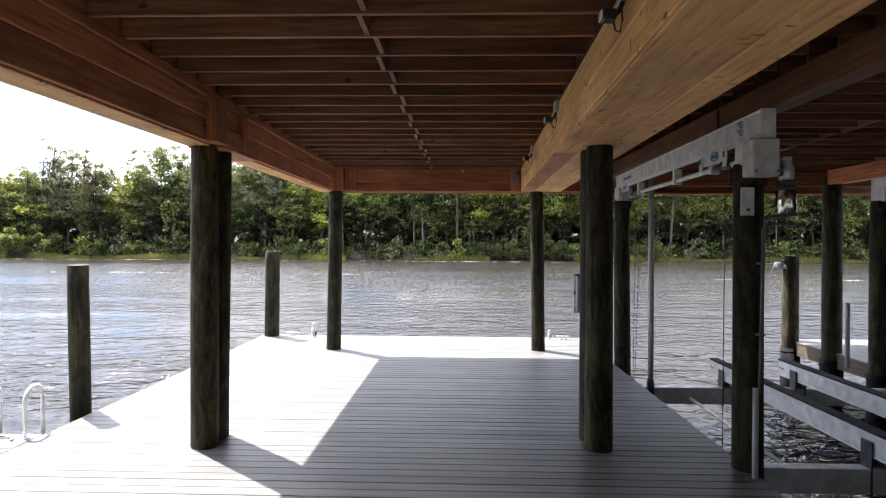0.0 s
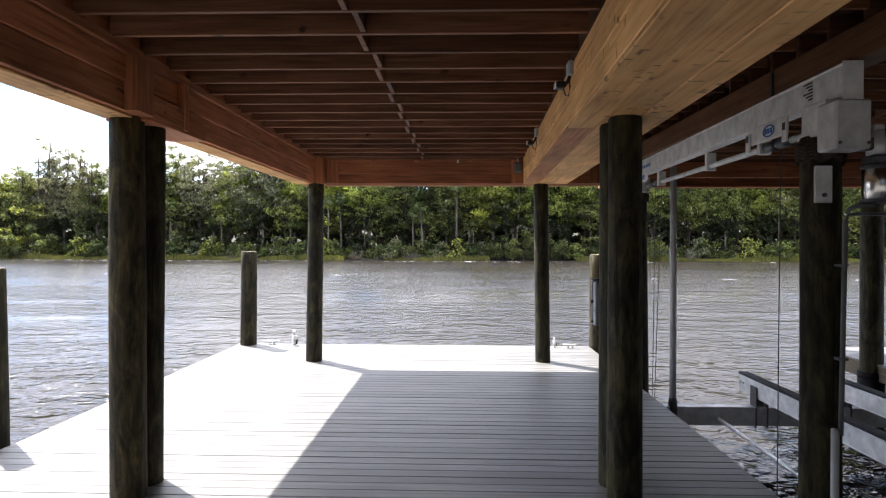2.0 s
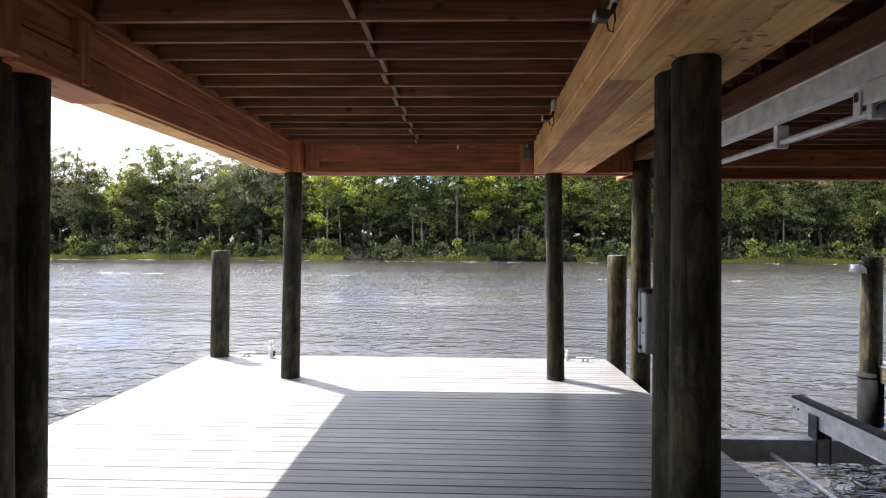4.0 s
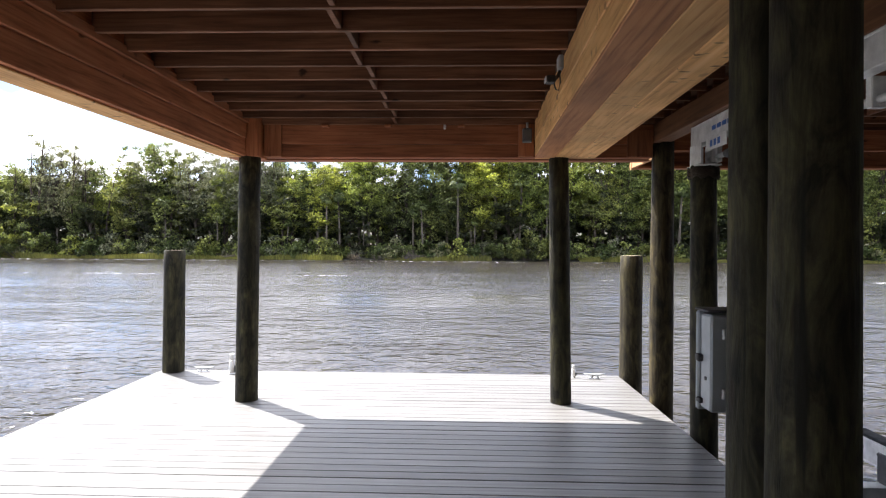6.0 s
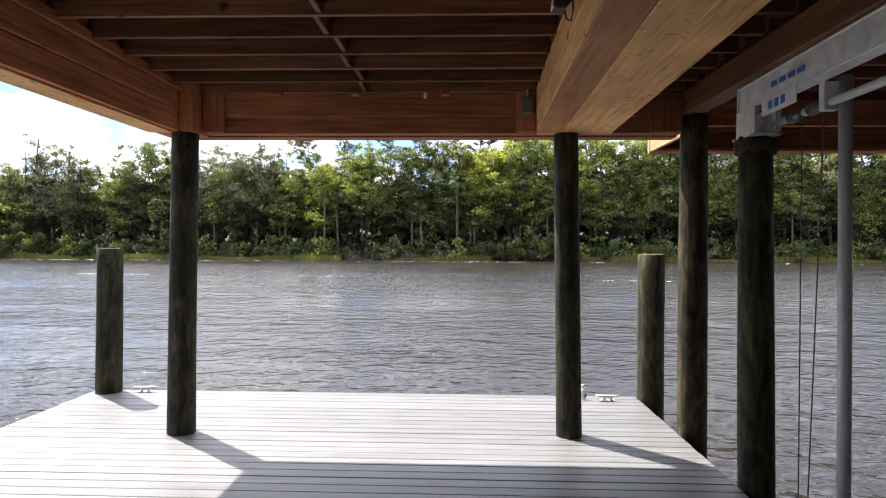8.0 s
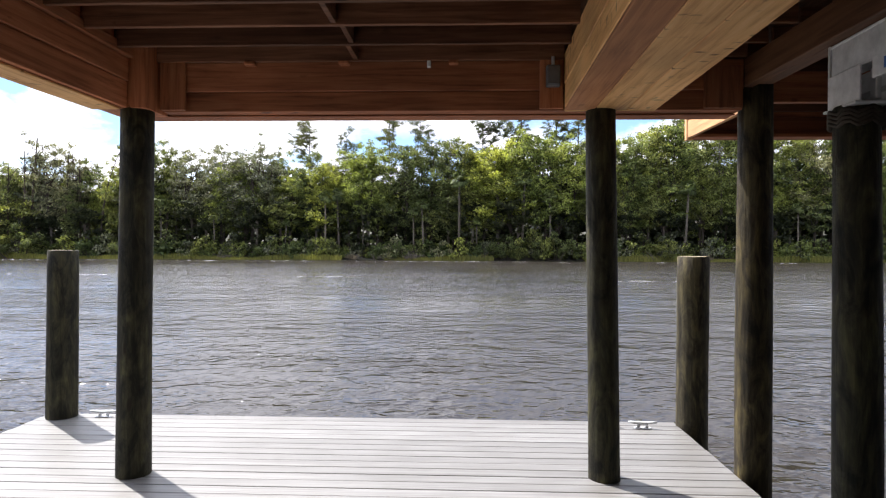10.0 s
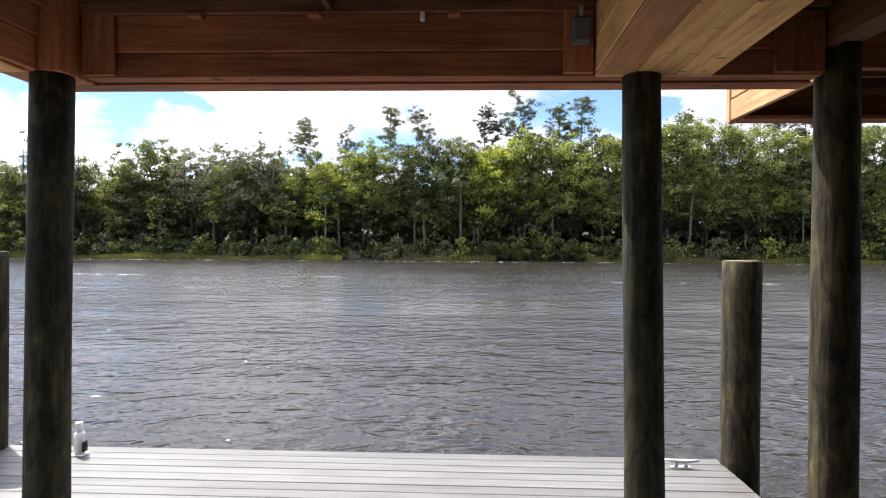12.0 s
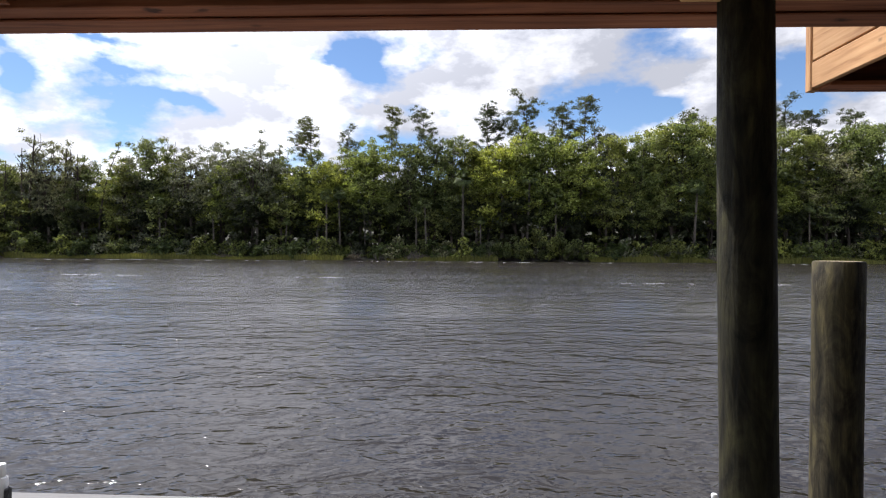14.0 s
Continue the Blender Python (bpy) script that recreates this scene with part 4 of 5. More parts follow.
def flood_light(y):
    x = 1.594 + 0.030 * (y - 11.3)
    z = 3.30 + 0.008 * (y - 11.3)
    ob = thing("flood_light", "small twin floodlight on a grey box with a drooping cable", "lamp", (x, y, z), "floodlights along the beam")
    part("junction_box", boxed(-0.04, 0.0, -0.055, 0.055, 0.0, 0.11, 0.008), M_BOX, ob, "grey junction box")
    part("arm", tubed([(-0.02, 0.0, 0.0), (-0.035, 0.01, -0.04), (-0.06, 0.01, -0.07)], 0.014, 10), M_BLACK, ob, smooth=True)
    head = part("lamp_head", boxed(-0.13, -0.055, -0.04, 0.05, -0.10, -0.045, 0.010), M_BLACK, ob, "black lamp head")
    part("lens", boxed(-0.138, -0.131, -0.034, 0.044, -0.096, -0.05, 0.003), M_LENS, head, "pale glass lens")
    pts = [(-0.02, 0.03, 0.0), (-0.012, 0.035, -0.08), (-0.025, 0.035, -0.15), (-0.05, 0.03, -0.14), (-0.065, 0.02, -0.09)]
    part("cable", tubed(pts, 0.006, 8), M_BLACK, ob, smooth=True)


for yy in (3.25, 5.98, 8.75):
    flood_light(yy)


def outlet():
    ob = thing("outlet_box", "grey weatherproof outlet box on the water-side beam", "outlet", (1.50, 11.238, 3.13))
    part("box", boxed(-0.055, 0.055, -0.06, 0.0, 0.0, 0.17, 0.008), M_DARKBOX, ob)
    part("cover", boxed(-0.05, 0.05, -0.075, -0.061, 0.01, 0.16, 0.006), M_DARKBOX, ob)
    part("conduit", tubed([(0, -0.03, 0.17), (0, -0.03, 0.24)], 0.014, 8), M_PVC, ob, smooth=True)


outlet()


def pile_lamp():
    ob = thing("pile_lamp", "white cone-shaped lamp on the side of a mooring pile", "lamp", (7.12, 12.70, 1.50))
    part("shade", tubed([(-0.02, 0, 0.0), (-0.01, 0, 0.10), (0.03, 0, 0.17), (0.04, 0, 0.19)], [0.13, 0.11, 0.04, 0.015], 16), M_WHITE, ob, smooth=True)
    part("arm", tubed([(0.03, 0, 0.05), (0.10, 0.02, 0.03)], 0.02, 8), M_WHITE, ob, smooth=True)


pile_lamp()


def sleeve(x, y, r, top):
    ob = thing("pile_wrap", "black plastic wrap round a pile at the waterline", "pile wrap", (x, y, 0), "pile wraps")
    part("wrap", tubed([(0, 0, -2.5), (0, 0, -1.0), (0, 0, top)], r, 28), M_WRAP, ob, smooth=True)
    part("band", tubed([(0, 0, top - 0.10), (0, 0, top - 0.06)], r + 0.004, 28), M_WRAP, ob, smooth=True)


for wx, wy, wr in ((7.35, 12.74, 0.185), (7.38, 11.40, 0.195), (7.38, 10.10, 0.195), (7.38, 5.35, 0.185)):
    sleeve(wx, wy, wr, -0.14)


# ---------------------------------------------------------------- far bank
class Leaves:
    """Gathers many small leaf faces into one mesh."""

    def __init__(self, seed):
        self.rng = np.random.default_rng(seed)
        self.v, self.f, self.n = [], [], 0

    def cloud(self, centre, radii, count, size, aspect=0.6, shell=0.55, droop=0.0):
        r = self.rng
        d = r.normal(size=(count, 3))
        d /= np.linalg.norm(d, axis=1)[:, None]
        p = np.array(centre) + d * np.array(radii) * (shell + (1 - shell) * r.random((count, 1)))
        a = r.normal(size=(count, 3))
        a[:, 2] -= droop
        a /= np.linalg.norm(a, axis=1)[:, None]
        b = np.cross(a, r.normal(size=(count, 3)))
        b /= np.linalg.norm(b, axis=1)[:, None] + 1e-6
        s = size * (0.6 + 0.8 * r.random((count, 1)))
        c = np.cross(a, b) * s * 0.18
        quad = np.stack([p - a * s, p + b * s * aspect + c, p + a * s, p - b * s * aspect + c], 1)
        self.v.append(quad.reshape(-1, 3))
        self.f.append(np.arange(count * 4).reshape(-1, 4) + self.n)
        self.n += count * 4

    def fan(self, centre, way, radius, fingers=9):
        r = self.rng
        w = np.array(way) / np.linalg.norm(way)
        side = np.cross(w, (0.0, 0.0, 1.0))
        side /= np.linalg.norm(side) + 1e-6
        up = np.cross(side, w)
        for k in range(fingers):
            a = math.radians(-75 + 150 * k / (fingers - 1))
            t = w * math.cos(a) + side * math.sin(a)
            n = side * math.cos(a) - w * math.sin(a)
            c = np.array(centre)
            tip = c + t * radius * (0.8 + 0.3 * r.random()) - up * radius * 0.35 * r.random() - np.array((0, 0, 0.25 * radius))
            mid = c + t * radius * 0.55
            self.v.append(np.stack([c, mid + n * radius * 0.10, tip, mid - n * radius * 0.10]))
            self.f.append(np.arange(4)[None] + self.n)
            self.n += 4

    def mesh(self, name, mat):
        v, f = np.concatenate(self.v), np.concatenate(self.f)
        me = bpy.data.meshes.new(name)
        me.from_pydata(v.tolist(), [], f.tolist())
        me.materials.append(mat)
        return new(name, me)


def limb(bm, a, b, r0, r1, rng, sides=6, bow=0.1):
    a, b = Vector(a), Vector(b)
    n = max(2, int((b - a).length / 1.6))
    off = Vector((rng.uniform(-1, 1), rng.uniform(-1, 1), rng.uniform(-0.3, 0.6))) * (b - a).length * bow
    pts = [a.lerp(b, k / n) + off * math.sin(math.pi * k / n) for k in range(n + 1)]
    tube(bm, pts, [r0 + (r1 - r0) * k / n for k in range(n + 1)], sides)


def broad_tree(name, label, seed, height, spread, mat, blobs=26, leaves=105, size=0.18, low=0.28, airy=0.0):
    rng = random.Random(seed)
    ob = thing(name, label, "tree", (0, 0, 0), "trees on the far bank")
    bm = bmesh.new()
    lv = Leaves(seed)
    top = height * 0.62
    head = Vector((rng.uniform(-0.8, 0.8), rng.uniform(-0.5, 0.5), top))
    limb(bm, (0, 0, -0.6), head, 0.27, 0.12, rng, 8, 0.04)
    # four or five leading limbs, each with a head of foliage of its own
    leads = []
    for k in range(5):
        a = k * 1.257 + rng.uniform(-0.4, 0.4)
        d = spread * rng.uniform(0.25, 0.6)
        tip = Vector((d * math.cos(a), d * math.sin(a), height * (0.97 if k == 0 else rng.uniform(0.78, 0.95))))
        fork = head * rng.uniform(0.6, 1.0)
        limb(bm, fork, fork.lerp(tip, 0.9), 0.10, 0.03, rng, 5, 0.08)
        leads.append((fork, tip))
        for j in range(5):
            r2 = rng.uniform(0.5, 0.95) * (1 - 0.35 * airy)
            q = fork.lerp(tip, rng.uniform(0.62, 0.97)) + Vector((rng.gauss(0, 0.8), rng.gauss(0, 0.8), rng.uniform(-0.4, 0.2)))
            lv.cloud(q, (r2 * 1.2, r2 * 1.2, r2 * 0.8), int(leaves * 1.15 * r2 * (1 - 0.4 * airy)), size * 0.9, shell=0.15)
    for k in range(blobs):
        f = low + (0.98 - low) * (k + 0.5) / blobs
        fork, tip = leads[k % 5]
        wide = spread * math.sin(math.pi * min(0.97, 0.24 + 0.68 * (f - low) / (1 - low))) ** 0.8
        a = k * 2.4 + rng.uniform(-0.5, 0.5)
        d = wide * (0.3 + 0.7 * rng.random())
        lean = max(0.0, min(1.0, (f * height - fork.z) / max(1.0, tip.z - fork.z)))
        c = Vector((d * math.cos(a), d * math.sin(a), f * tip.z * rng.uniform(0.94, 1.0) - 0.4))
        c.x += 0.45 * tip.x * lean
        c.y += 0.45 * tip.y * lean
        rad = rng.uniform(0.55, 1.35) * (height / 18) ** 0.6 * (1 - 0.3 * airy)
        if k % 3 == 0 or (airy > 0 and k % 2):
            limb(bm, fork.lerp(tip, lean * 0.7) if lean else Vector((0, 0, c.z * 0.8)), c, 0.07, 0.02, rng, 4, 0.08)
        lv.cloud(c, (rad * 1.25, rad * 1.25, rad * 0.7), int(1.1 * leaves * rad * (1 - 0.5 * airy)), size, shell=0.2)
        for j in range(4):
            e = rng.uniform(0, 6.28)
            r2 = rad * rng.uniform(0.3, 0.65)
            q = (c[0] + 1.55 * rad * math.cos(e), c[1] + 1.55 * rad * math.sin(e), c[2] + rng.uniform(-0.8, 1.0) * rad)
            lv.cloud(q, (r2, r2, r2 * 0.65), int(leaves * 0.34 * r2), size * 0.8, shell=0.1)
    part("trunk", bm, M_BARK if seed % 3 else M_PALEBARK, ob)
    cr = lv.mesh("crown", mat)
    cr.parent = ob
    return ob


def pine_tree(seed, height):
    rng = random.Random(seed)
    ob = thing("pine_tree", "tall slender pine with a bare trunk and layered dark crown", "tree", (0, 0, 0), "trees on the far bank")
    bm = bmesh.new()
    lv = Leaves(seed)
    lean = rng.uniform(-0.7, 0.7)
    limb(bm, (0, 0, -0.6), (lean, 0, height * 0.97), 0.25, 0.05, rng, 8, 0.012)
    low = rng.uniform(0.60, 0.70)
    tiers = rng.randint(10, 12)
    wide = rng.uniform(3.2, 4.6)
    heavy = rng.uniform(0, 6.28)
    for k in range(tiers):
        g = (k + rng.uniform(-0.25, 0.25)) / (tiers - 1)
        f = low + (0.97 - low) * g
        full = math.sin(math.pi * (0.26 + 0.56 * max(0.0, min(1.0, g)))) * rng.uniform(0.55, 1.0)
        for side in range(rng.choice((2, 2, 3))):
            a = k * 2.1 + side * 2.3 + rng.uniform(-0.6, 0.6)
            reach = wide * full * rng.uniform(0.35, 1.1) * (1 + 0.3 * math.cos(a - heavy))
            root = Vector((lean * f, 0, f * height - 0.5))
            tip = root + Vector((reach * math.cos(a), reach * math.sin(a), reach * rng.uniform(-0.05, 0.75)))
            limb(bm, root, tip, 0.07, 0.02, rng, 5, 0.12)
            for j in range(2 + int(reach * 1.6)):
                q = root.lerp(tip, rng.uniform(0.4, 1.08)) + Vector((rng.gauss(0, 0.55), rng.gauss(0, 0.5), rng.uniform(-0.2, 0.8)))
                limb(bm, root.lerp(tip, 0.5), q, 0.025, 0.01, rng, 3, 0.1)
                r = rng.uniform(0.3, 0.95)
                lv.cloud(q, (r * 1.15, r * 1.15, r * rng.uniform(0.4, 0.8)), int(20 + 70 * r), 0.20, aspect=0.2, shell=0.1)
    part("trunk", bm, M_BARK, ob)
    cr = lv.mesh("crown", M_NEEDLE)
    cr.parent = ob
    return ob


def palm_tree(seed, height):
    rng = random.Random(seed)
    ob = thing("palm_tree", "cabbage palm with a pale thin trunk and round fan crown", "tree", (0, 0, 0), "palms on the far bank")
    bm = bmesh.new()
    limb(bm, (0, 0, -0.6), (rng.uniform(-0.8, 0.8), 0, height), 0.19, 0.15, rng, 8, 0.03)
    part("trunk", bm, M_PALEBARK, ob)
    top = max((v.co for v in ob.children[0].data.vertices), key=lambda c: c.z)
    lv = Leaves(seed)
    for k in range(14):
        e = rng.uniform(0, 6.28)
        lv.fan((top.x, top.y, height + rng.uniform(-0.5, 0.35)), (math.cos(e), math.sin(e), rng.uniform(-0.2, 1.4)), rng.uniform(0.5, 0.8))
    for k in range(34):
        a, e = rng.uniform(0, 6.28), math.radians(rng.uniform(-45, 80))
        w = (math.cos(a) * math.cos(e), math.sin(a) * math.cos(e), math.sin(e))
        lv.fan((top.x + w[0] * 0.75, top.y + w[1] * 0.75, height + w[2] * 0.75), w, rng.uniform(0.7, 1.05))
    cr = lv.mesh("crown", M_PALM)
    cr.parent = ob
    return ob


def shrub(name, label, seed, height, wide, mat, fans=0, size=0.22, dense=58):
    rng = random.Random(seed)
    ob = thing(name, label, "shrub", (0, 0, 0), "undergrowth on the far bank")
    bm = bmesh.new()
    lv = Leaves(seed)
    for k in range(15):
        a = rng.uniform(0, 6.28)
        d = wide * math.sqrt(rng.random())
        z = height * rng.uniform(0.12, 1.0) * (1 - 0.55 * (d / wide) ** 2)
        c = (d * math.cos(a), d * math.sin(a) * 0.7, z)
        limb(bm, (d * 0.3 * math.cos(a), d * 0.2 * math.sin(a), -0.5), c, 0.06, 0.02, rng, 4, 0.05)
        rad = rng.uniform(0.55, 1.0) * (height / 4) ** 0.5
        lv.cloud(c, (rad, rad, rad * 0.8), int(dense * rad), size, shell=0.4)
        for j in range(fans):
            e = rng.uniform(0, 6.28)
            lv.fan((c[0], c[1], c[2]), (math.cos(e), math.sin(e), rng.uniform(0.1, 1.2)), rng.uniform(0.5, 0.8), 7)
    part("stem", bm, M_BARK, ob)
    cr = lv.mesh("foliage", mat)
    cr.parent = ob
    return ob


def dead_tree(seed, height, bare=True):
    rng = random.Random(seed)
    ob = thing("dead_tree", "bare grey dead tree with broken upright branches", "tree", (0, 0, 0), "trees on the far bank")
    bm = bmesh.new()
    tip = Vector((rng.uniform(-1.0, 1.0), 0, height))
    limb(bm, (0, 0, -0.6), tip, 0.26, 0.07, rng, 7, 0.03)
    part("trunk", bm, M_BARK, ob)
    for k in range(9):
        f = rng.uniform(0.45, 0.97)
        a = tip * f
        b = a + Vector((rng.uniform(-2.2, 2.2), rng.uniform(-1, 1), rng.uniform(0.6, 2.6)))
        bm = bmesh.new()
        limb(bm, a, b, 0.07, 0.025, rng, 5, 0.1)
        limb(bm, a.lerp(b, 0.6), b + Vector((rng.uniform(-1, 1), 0, rng.uniform(0.2, 1.2))), 0.04, 0.02, rng, 4, 0.1)
        part("branch", bm, M_BARK, ob)
    return ob


def leaning_tree(seed, height):
    """A thin bowed trunk, bare but for a few tufts on its upper side branches."""
    rng = random.Random(seed)
    ob = thing("leaning_tree", "thin bowed half-dead tree with sparse tufts near its top", "tree", (0, 0, 0), "trees on the far bank")
    bm = bmesh.new()
    line = [Vector((0.4 * math.sin(2.2 * f) + 4.2 * f ** 2.6, 0, -0.6 + height * (1.14 * f - 0.12 * f * f))) for f in (k / 12 for k in range(13))]
    tube(bm, line, [0.2 - 0.15 * k / 12 for k in range(13)], 7)
    part("trunk", bm, M_BARK, ob)
    lv = Leaves(seed)
    for k in range(11):
        a = line[rng.randint(7, 12)]
        b = a + Vector((rng.uniform(-1.0, 2.4), rng.uniform(-1, 1), rng.uniform(-0.5, 1.2)))
        bm = bmesh.new()
        limb(bm, a, b, 0.05, 0.015, rng, 4, 0.12)
        part("branch", bm, M_BARK, ob)
        lv.cloud(b, (0.7, 0.6, 0.35), 45, 0.16, shell=0.1)
    cr = lv.mesh("crown", M_LEAF_OAK)
    cr.parent = ob
    return ob


def brush_pile(seed):
    rng = random.Random(seed)
    ob = thing("driftwood", "tangle of pale dead branches on the muddy bank", "driftwood", (0, 0, 0), "driftwood on the bank")
    for k in range(26):
        bm = bmesh.new()
        a = Vector((rng.uniform(-2.2, 2.2), rng.uniform(-0.8, 0.8), rng.uniform(-0.1, 0.2)))
        b = a + Vector((rng.uniform(-1.6, 1.6), rng.uniform(-0.6, 0.6), rng.uniform(0.2, 1.5)))
        limb(bm, a, b, 0.05, 0.02, rng, 4, 0.12)
        part("branch", bm, M_PALEBARK, ob)
    lv = Leaves(seed)
    lv.cloud((0, 0.3, 0.35), (2.2, 0.7, 0.45), 260, 0.16, 0.3)
    cr = lv.mesh("dead_twigs", M_DEADLEAF)
    cr.parent = ob
    return ob


def spread_out(kinds, spots, rng, base=-0.6, wide_by=1.0):
    """Copies of the kinds at spots of x, y and height; the first of each kind stands at its first spot."""
    used = set()
    for n, (x, y, h) in enumerate(spots):
        ob, own = kinds[n % len(kinds)]
        s = h / own
        m = Matrix.LocRotScale((x, y, base), Euler((0, 0, rng.uniform(0, 6.28))), None)
        if ob.name in used:
            ob2 = copy_thing(ob, m)
        else:
            used.add(ob.name)
            ob2 = ob
            ob2.matrix_basis = m
        wide = s * wide_by * rng.uniform(0.9, 1.12)
        ob2.scale = (wide, wide, s)


def plant_far_bank():
    rng = random.Random(42)
    oak = "dense dark green live oak on the river bank"
    gum = "sunlit yellow-green broadleaf tree on the river bank"
    grey = "airy grey-green tree hung with moss"
    olives = [(broad_tree("oak_tree", "tall olive green oak in full sun on the river bank", 21 + k, 22, 4.0, M_LEAF_OLIVE, 44, 140, 0.145, 0.30), 22) for k in range(3)]
    oaks = [(broad_tree("oak_tree", oak, 11 + k, 20, 4.2, M_LEAF_OAK, 44, 140, 0.145), 20) for k in range(4)]
    gums = [(broad_tree("gum_tree", gum, 31 + k, 18, 4.2, M_LEAF_GUM, 42, 150, 0.145, 0.34), 18) for k in range(3)]
    greys = [(broad_tree("moss_tree", grey, 51 + k, 20, 4.2, M_LEAF_GREY, 44, 150, 0.125, 0.36, 0.55), 20) for k in range(3)]
    pines = [(pine_tree(71 + k, 30), 30) for k in range(4)]
    palms = [(palm_tree(81 + k, 11), 11) for k in range(3)]
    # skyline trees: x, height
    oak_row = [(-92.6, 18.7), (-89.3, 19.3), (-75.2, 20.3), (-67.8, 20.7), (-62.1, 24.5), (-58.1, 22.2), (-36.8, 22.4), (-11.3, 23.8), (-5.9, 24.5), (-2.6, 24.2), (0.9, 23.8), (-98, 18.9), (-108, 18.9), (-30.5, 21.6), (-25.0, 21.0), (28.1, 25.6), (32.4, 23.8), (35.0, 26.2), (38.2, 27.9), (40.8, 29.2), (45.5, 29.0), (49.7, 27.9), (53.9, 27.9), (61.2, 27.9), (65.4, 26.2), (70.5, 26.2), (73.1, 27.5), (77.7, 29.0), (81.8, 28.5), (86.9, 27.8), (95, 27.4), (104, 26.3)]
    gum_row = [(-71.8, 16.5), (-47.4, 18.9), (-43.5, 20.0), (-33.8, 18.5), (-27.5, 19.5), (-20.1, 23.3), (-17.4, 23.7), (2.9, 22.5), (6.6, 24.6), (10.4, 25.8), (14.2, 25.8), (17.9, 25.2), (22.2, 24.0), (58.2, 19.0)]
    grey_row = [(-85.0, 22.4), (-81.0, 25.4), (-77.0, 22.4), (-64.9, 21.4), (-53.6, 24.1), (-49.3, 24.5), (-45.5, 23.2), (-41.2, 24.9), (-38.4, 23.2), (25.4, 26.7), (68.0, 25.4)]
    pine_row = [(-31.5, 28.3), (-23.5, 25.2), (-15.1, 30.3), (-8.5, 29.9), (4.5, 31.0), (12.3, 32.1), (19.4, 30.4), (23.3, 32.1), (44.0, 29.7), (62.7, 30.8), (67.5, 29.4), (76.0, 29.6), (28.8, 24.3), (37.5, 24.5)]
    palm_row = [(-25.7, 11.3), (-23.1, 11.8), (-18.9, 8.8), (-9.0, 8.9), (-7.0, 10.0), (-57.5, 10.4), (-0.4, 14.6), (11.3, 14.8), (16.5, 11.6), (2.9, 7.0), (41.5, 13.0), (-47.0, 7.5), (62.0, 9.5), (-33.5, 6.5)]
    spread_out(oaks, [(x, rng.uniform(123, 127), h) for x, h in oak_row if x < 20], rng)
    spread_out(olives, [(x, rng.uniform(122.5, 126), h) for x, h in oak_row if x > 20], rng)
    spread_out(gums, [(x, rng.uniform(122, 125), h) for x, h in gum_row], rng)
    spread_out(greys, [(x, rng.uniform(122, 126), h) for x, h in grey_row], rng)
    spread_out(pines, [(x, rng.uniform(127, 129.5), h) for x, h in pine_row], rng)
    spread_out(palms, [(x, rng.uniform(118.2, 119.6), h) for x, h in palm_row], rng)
    # lower storey in front and filling trees behind, shade put into their dark leaf
    fill = [(broad_tree("understorey_tree", "small dark understorey tree under taller trees", 101 + k, 10, 3.2, m, 18, 50, 0.26, 0.12), 10) for k, m in enumerate((M_LEAF_SHADE, M_LEAF_SHADE, M_LEAF_OAK))]
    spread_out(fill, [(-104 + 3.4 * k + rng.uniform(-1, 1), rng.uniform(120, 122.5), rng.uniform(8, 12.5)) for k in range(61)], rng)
    back = [(broad_tree("back_tree", "tree filling the wood behind, with shade put into its leaf colour", 121 + k, 17, 5.4, M_LEAF_SHADE, 24, 26, 0.9, 0.04), 17) for k in range(3)]
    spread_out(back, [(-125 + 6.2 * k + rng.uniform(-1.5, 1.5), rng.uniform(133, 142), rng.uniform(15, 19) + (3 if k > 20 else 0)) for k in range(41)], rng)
    # inner row of copies, added behind to shade and back the front trees
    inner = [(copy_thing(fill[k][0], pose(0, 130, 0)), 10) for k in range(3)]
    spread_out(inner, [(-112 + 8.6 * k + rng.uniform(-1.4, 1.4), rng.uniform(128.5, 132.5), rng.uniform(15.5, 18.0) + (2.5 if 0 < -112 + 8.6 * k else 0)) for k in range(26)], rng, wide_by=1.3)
    lows = [(shrub("shrub", "rounded dark green shrub at the water's edge", 141, 4, 2.4, M_LEAF_OAK), 4), (shrub("palmetto", "spiky saw palmetto clump at the water's edge", 142, 3, 2.2, M_PALM, 2), 3), (shrub("shrub", "grey-green shrub on the low bank", 143, 4, 2.5, M_LEAF_GREY), 4), (shrub("shrub", "olive green shrub on the low bank", 144, 3.5, 2.3, M_LEAF_OLIVE), 3.5)]
    spread_out(lows, [(-106 + 2.05 * k + rng.uniform(-0.8, 0.8), rng.uniform(117.6, 119.6), rng.uniform(2.2, 4.8)) for k in range(102)], rng)
    big = [(shrub("large_shrub", "large dark green bush hanging over the water", 151, 6, 4.4, M_LEAF_OAK, 0, 0.17, 300), 6)]
    spread_out(big, [(8.6, 116.0, 4.6), (13.2, 116.2, 6.2), (17.2, 116.4, 5.6), (37.0, 116.6, 4.2), (-84.0, 116.5, 7.0), (-90.0, 116.5, 6.5), (-96.0, 116.5, 7.5)], rng)
    snags = [(dead_tree(161, 20), 20), (dead_tree(162, 18), 18)]
    spread_out(snags, [(-85.8, 121.0, 20.7), (-84.5, 121.0, 23.1), (-75.3, 122.0, 19.6), (-78.4, 122.0, 20.6), (-89.0, 121.0, 17.8), (31.0, 120.5, 13.0)], rng)
    spread_out([(leaning_tree(165, 20), 20)], [(-71.0, 121.5, 20.6)], random.Random(2), wide_by=1.0)
    piles = [(brush_pile(171), 1.5), (brush_pile(172), 1.5)]
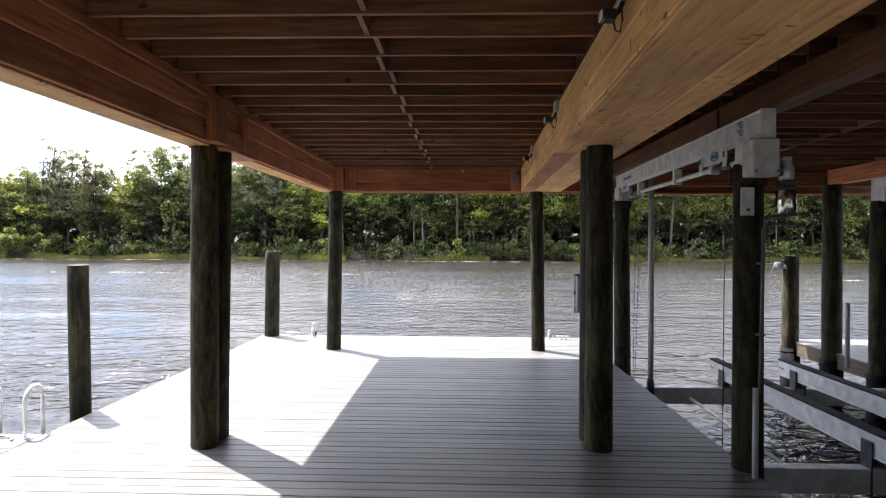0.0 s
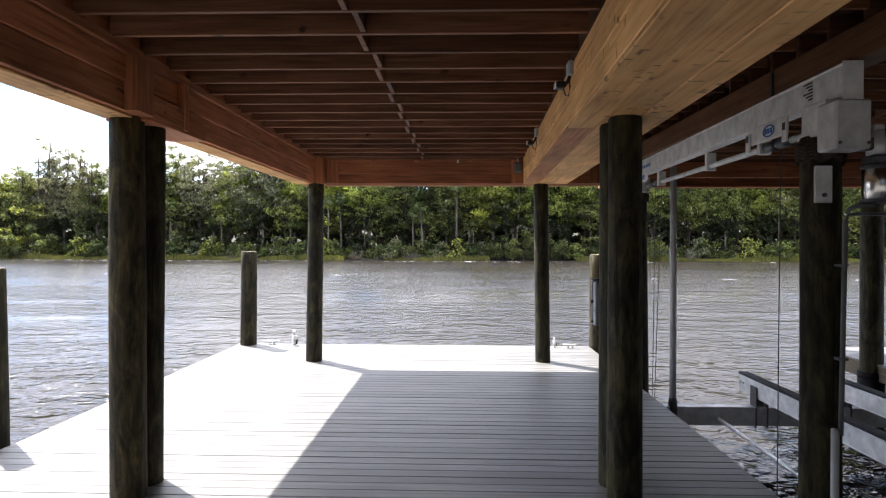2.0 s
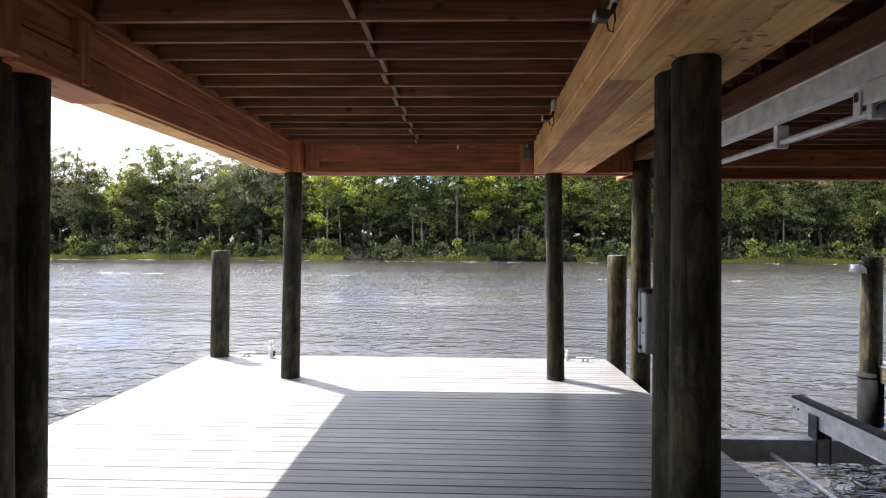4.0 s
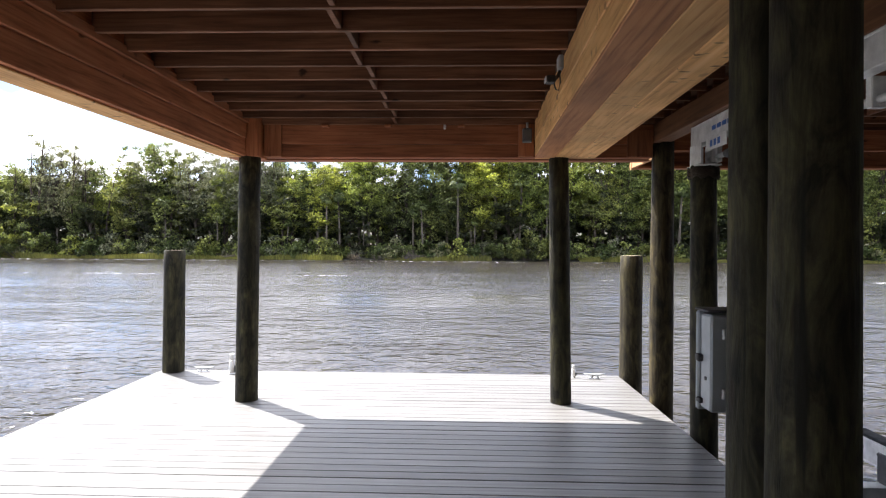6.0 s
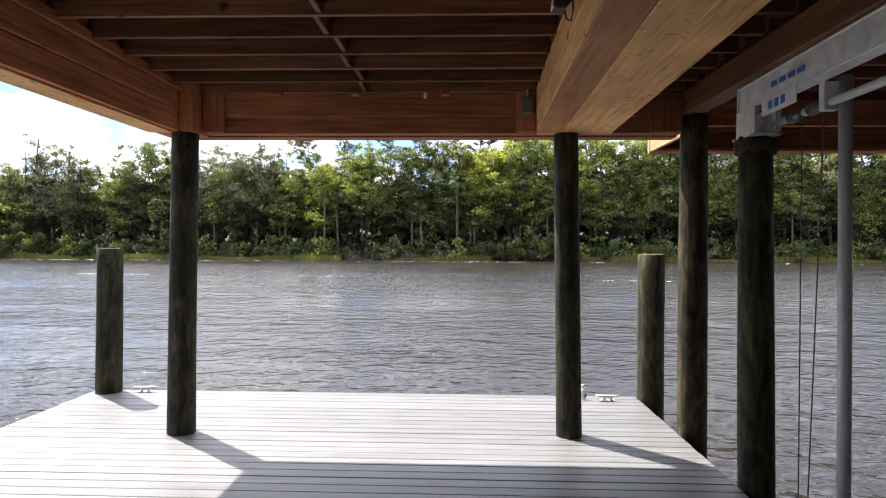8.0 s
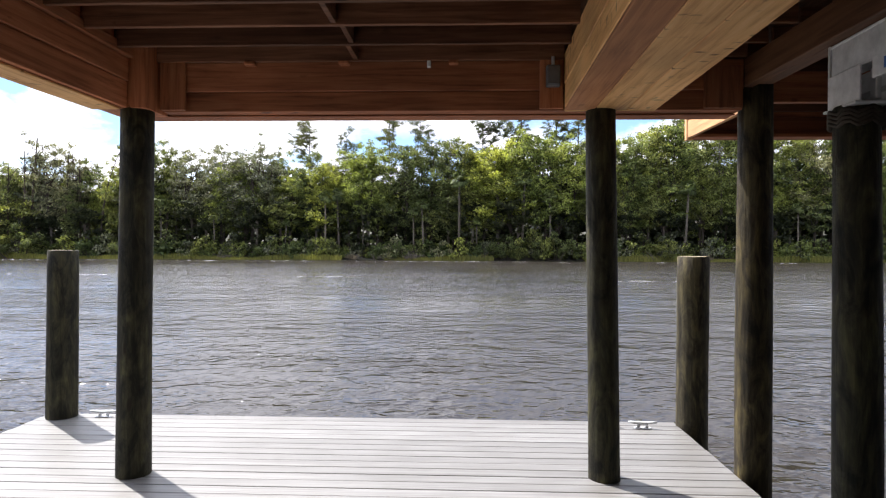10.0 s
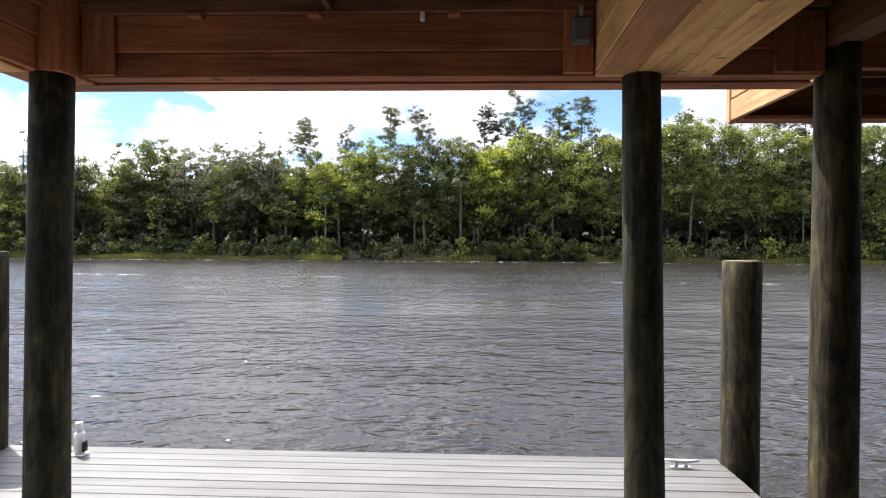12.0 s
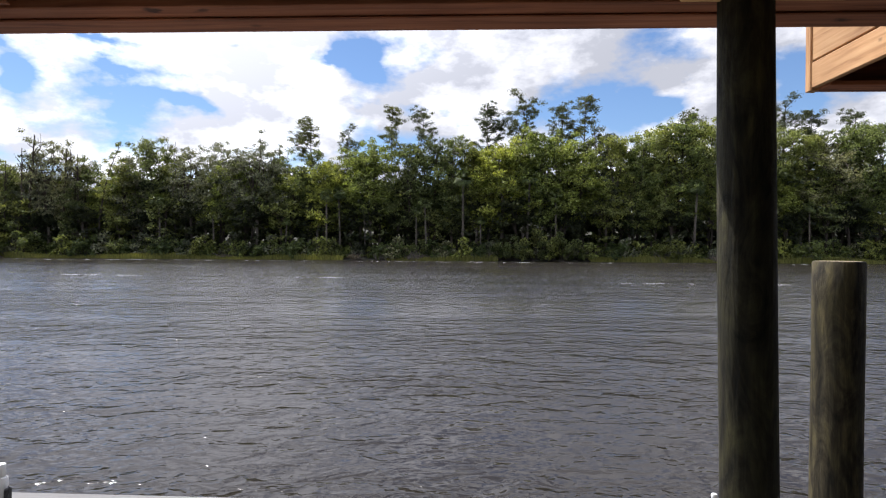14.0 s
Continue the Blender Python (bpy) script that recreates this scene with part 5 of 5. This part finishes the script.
    spread_out(piles, [(-20.0, 116.8, 1.6), (-8.6, 116.8, 1.9), (-15.2, 117.0, 1.5), (4.6, 116.8, 1.5), (34.0, 117.0, 1.9), (44.0, 117.0, 1.8), (-44.0, 117.0, 1.3), (-27.0, 117.0, 1.2)], rng, -0.85)
    # unseen trees behind the dock, added to block sky light from landward
    shore = [(-70 + 7.4 * k, rng.uniform(-24, -15), rng.uniform(13, 18)) for k in range(20)]
    for n, (x, y, h) in enumerate(shore):
        src = back[n % 3][0]
        o = copy_thing(src, pose(x, y, 0.3, 0, 0, rng.uniform(0, 360)))
        o.scale = (h / 17 * 1.2,) * 2 + (h / 17,)
        tagged(o, "unseen tree added behind the dock to block sky light", group="trees on the home shore")


plant_far_bank()


def marsh_grass():
    rng = np.random.default_rng(8)
    spans = [(-110, -33, 9000), (-33, -22, 800), (-14, 6, 1300), (22.5, 41, 2800), (41, 110, 9000)]
    v, f, n = [], [], 0
    for x0, x1, count in spans:
        x = rng.uniform(x0, x1, count)
        y = 115.0 + 2.6 * rng.random(count) + 0.5 * np.sin(x * 0.35)
        h = (0.55 + 0.55 * rng.random(count)) * (0.8 + 0.35 * np.sin(x * 0.21 + 1.0))
        w = 0.07 + 0.06 * rng.random(count)
        lean = rng.normal(size=count) * 0.14
        z = np.full(count, -1.05) + 0.1 * (y - 115)
        tri = np.stack([np.stack([x - w, y, z], 1), np.stack([x + w, y, z], 1), np.stack([x + lean, y + 0.1 * lean, z + h], 1)], 1)
        v.append(tri.reshape(-1, 3))
        f.append(np.arange(count * 3).reshape(-1, 3) + n)
        n += count * 3
    me = bpy.data.meshes.new("marsh_grass")
    me.from_pydata(np.concatenate(v).tolist(), [], np.concatenate(f).tolist())
    me.materials.append(M_MARSH)
    tagged(new("marsh_grass", me), "bright yellow-green marsh grass along the far bank", "grass", kind="stuff")


marsh_grass()


def foam():
    """Broken white streaks of a boat's wake and of the foam line along the bank."""
    rng = random.Random(9)
    bm = bmesh.new()

    def streak(x, y, length, wide, high):
        n = 8
        rows = []
        for k in range(n + 1):
            fx = k / n
            w = (wide * math.sin(math.pi * fx) + 0.01) * rng.uniform(0.6, 1.0)
            h = high * math.sin(math.pi * fx) * rng.uniform(0.5, 1.0)
            yy = y + rng.uniform(-0.04, 0.04)
            rows.append([bm.verts.new((x + length * fx, yy + d * w, WATER_Z + 0.004 + e * h)) for d, e in ((-1, 0), (-0.3, 1), (0.3, 0.9), (1, 0))])
        for a, b in zip(rows, rows[1:]):
            for k in range(3):
                bm.faces.new((a[k], b[k], b[k + 1], a[k + 1]))

    x = -100.0
    while x < 95:
        length = 0.6 + 4.5 * rng.random() ** 2
        if x < 10 or rng.random() < 0.5:
            streak(x, 108.0 + rng.uniform(-0.4, 0.4), length, rng.uniform(0.05, 0.13), rng.uniform(0.008, 0.022))
        x += length + rng.uniform(0.2, 1.2) + (6 * rng.random() if rng.random() < 0.12 else 0)
    for a, b, y, dens in ((-42, -24, 60.5, 1.1), (-24, -6, 59.5, 0.5), (12, 40, 55.0, 0.6)):
        x = a
        while x < b:
            length = 0.6 + 4.5 * rng.random() ** 2
            if rng.random() < dens * 0.75:
                streak(x, y - 0.035 * (x - a) + rng.uniform(-0.25, 0.25), length, rng.uniform(0.02, 0.07), rng.uniform(0.006, 0.016))
            x += length + rng.uniform(0.1, 1.2)
    m = metal("foam_white", (0.72, 0.72, 0.70), 0.8, 0.0, 0.2)
    tagged(mesh_object("foam", bm, m), "broken white foam streaks of a passing wake", "foam", kind="stuff")


foam()
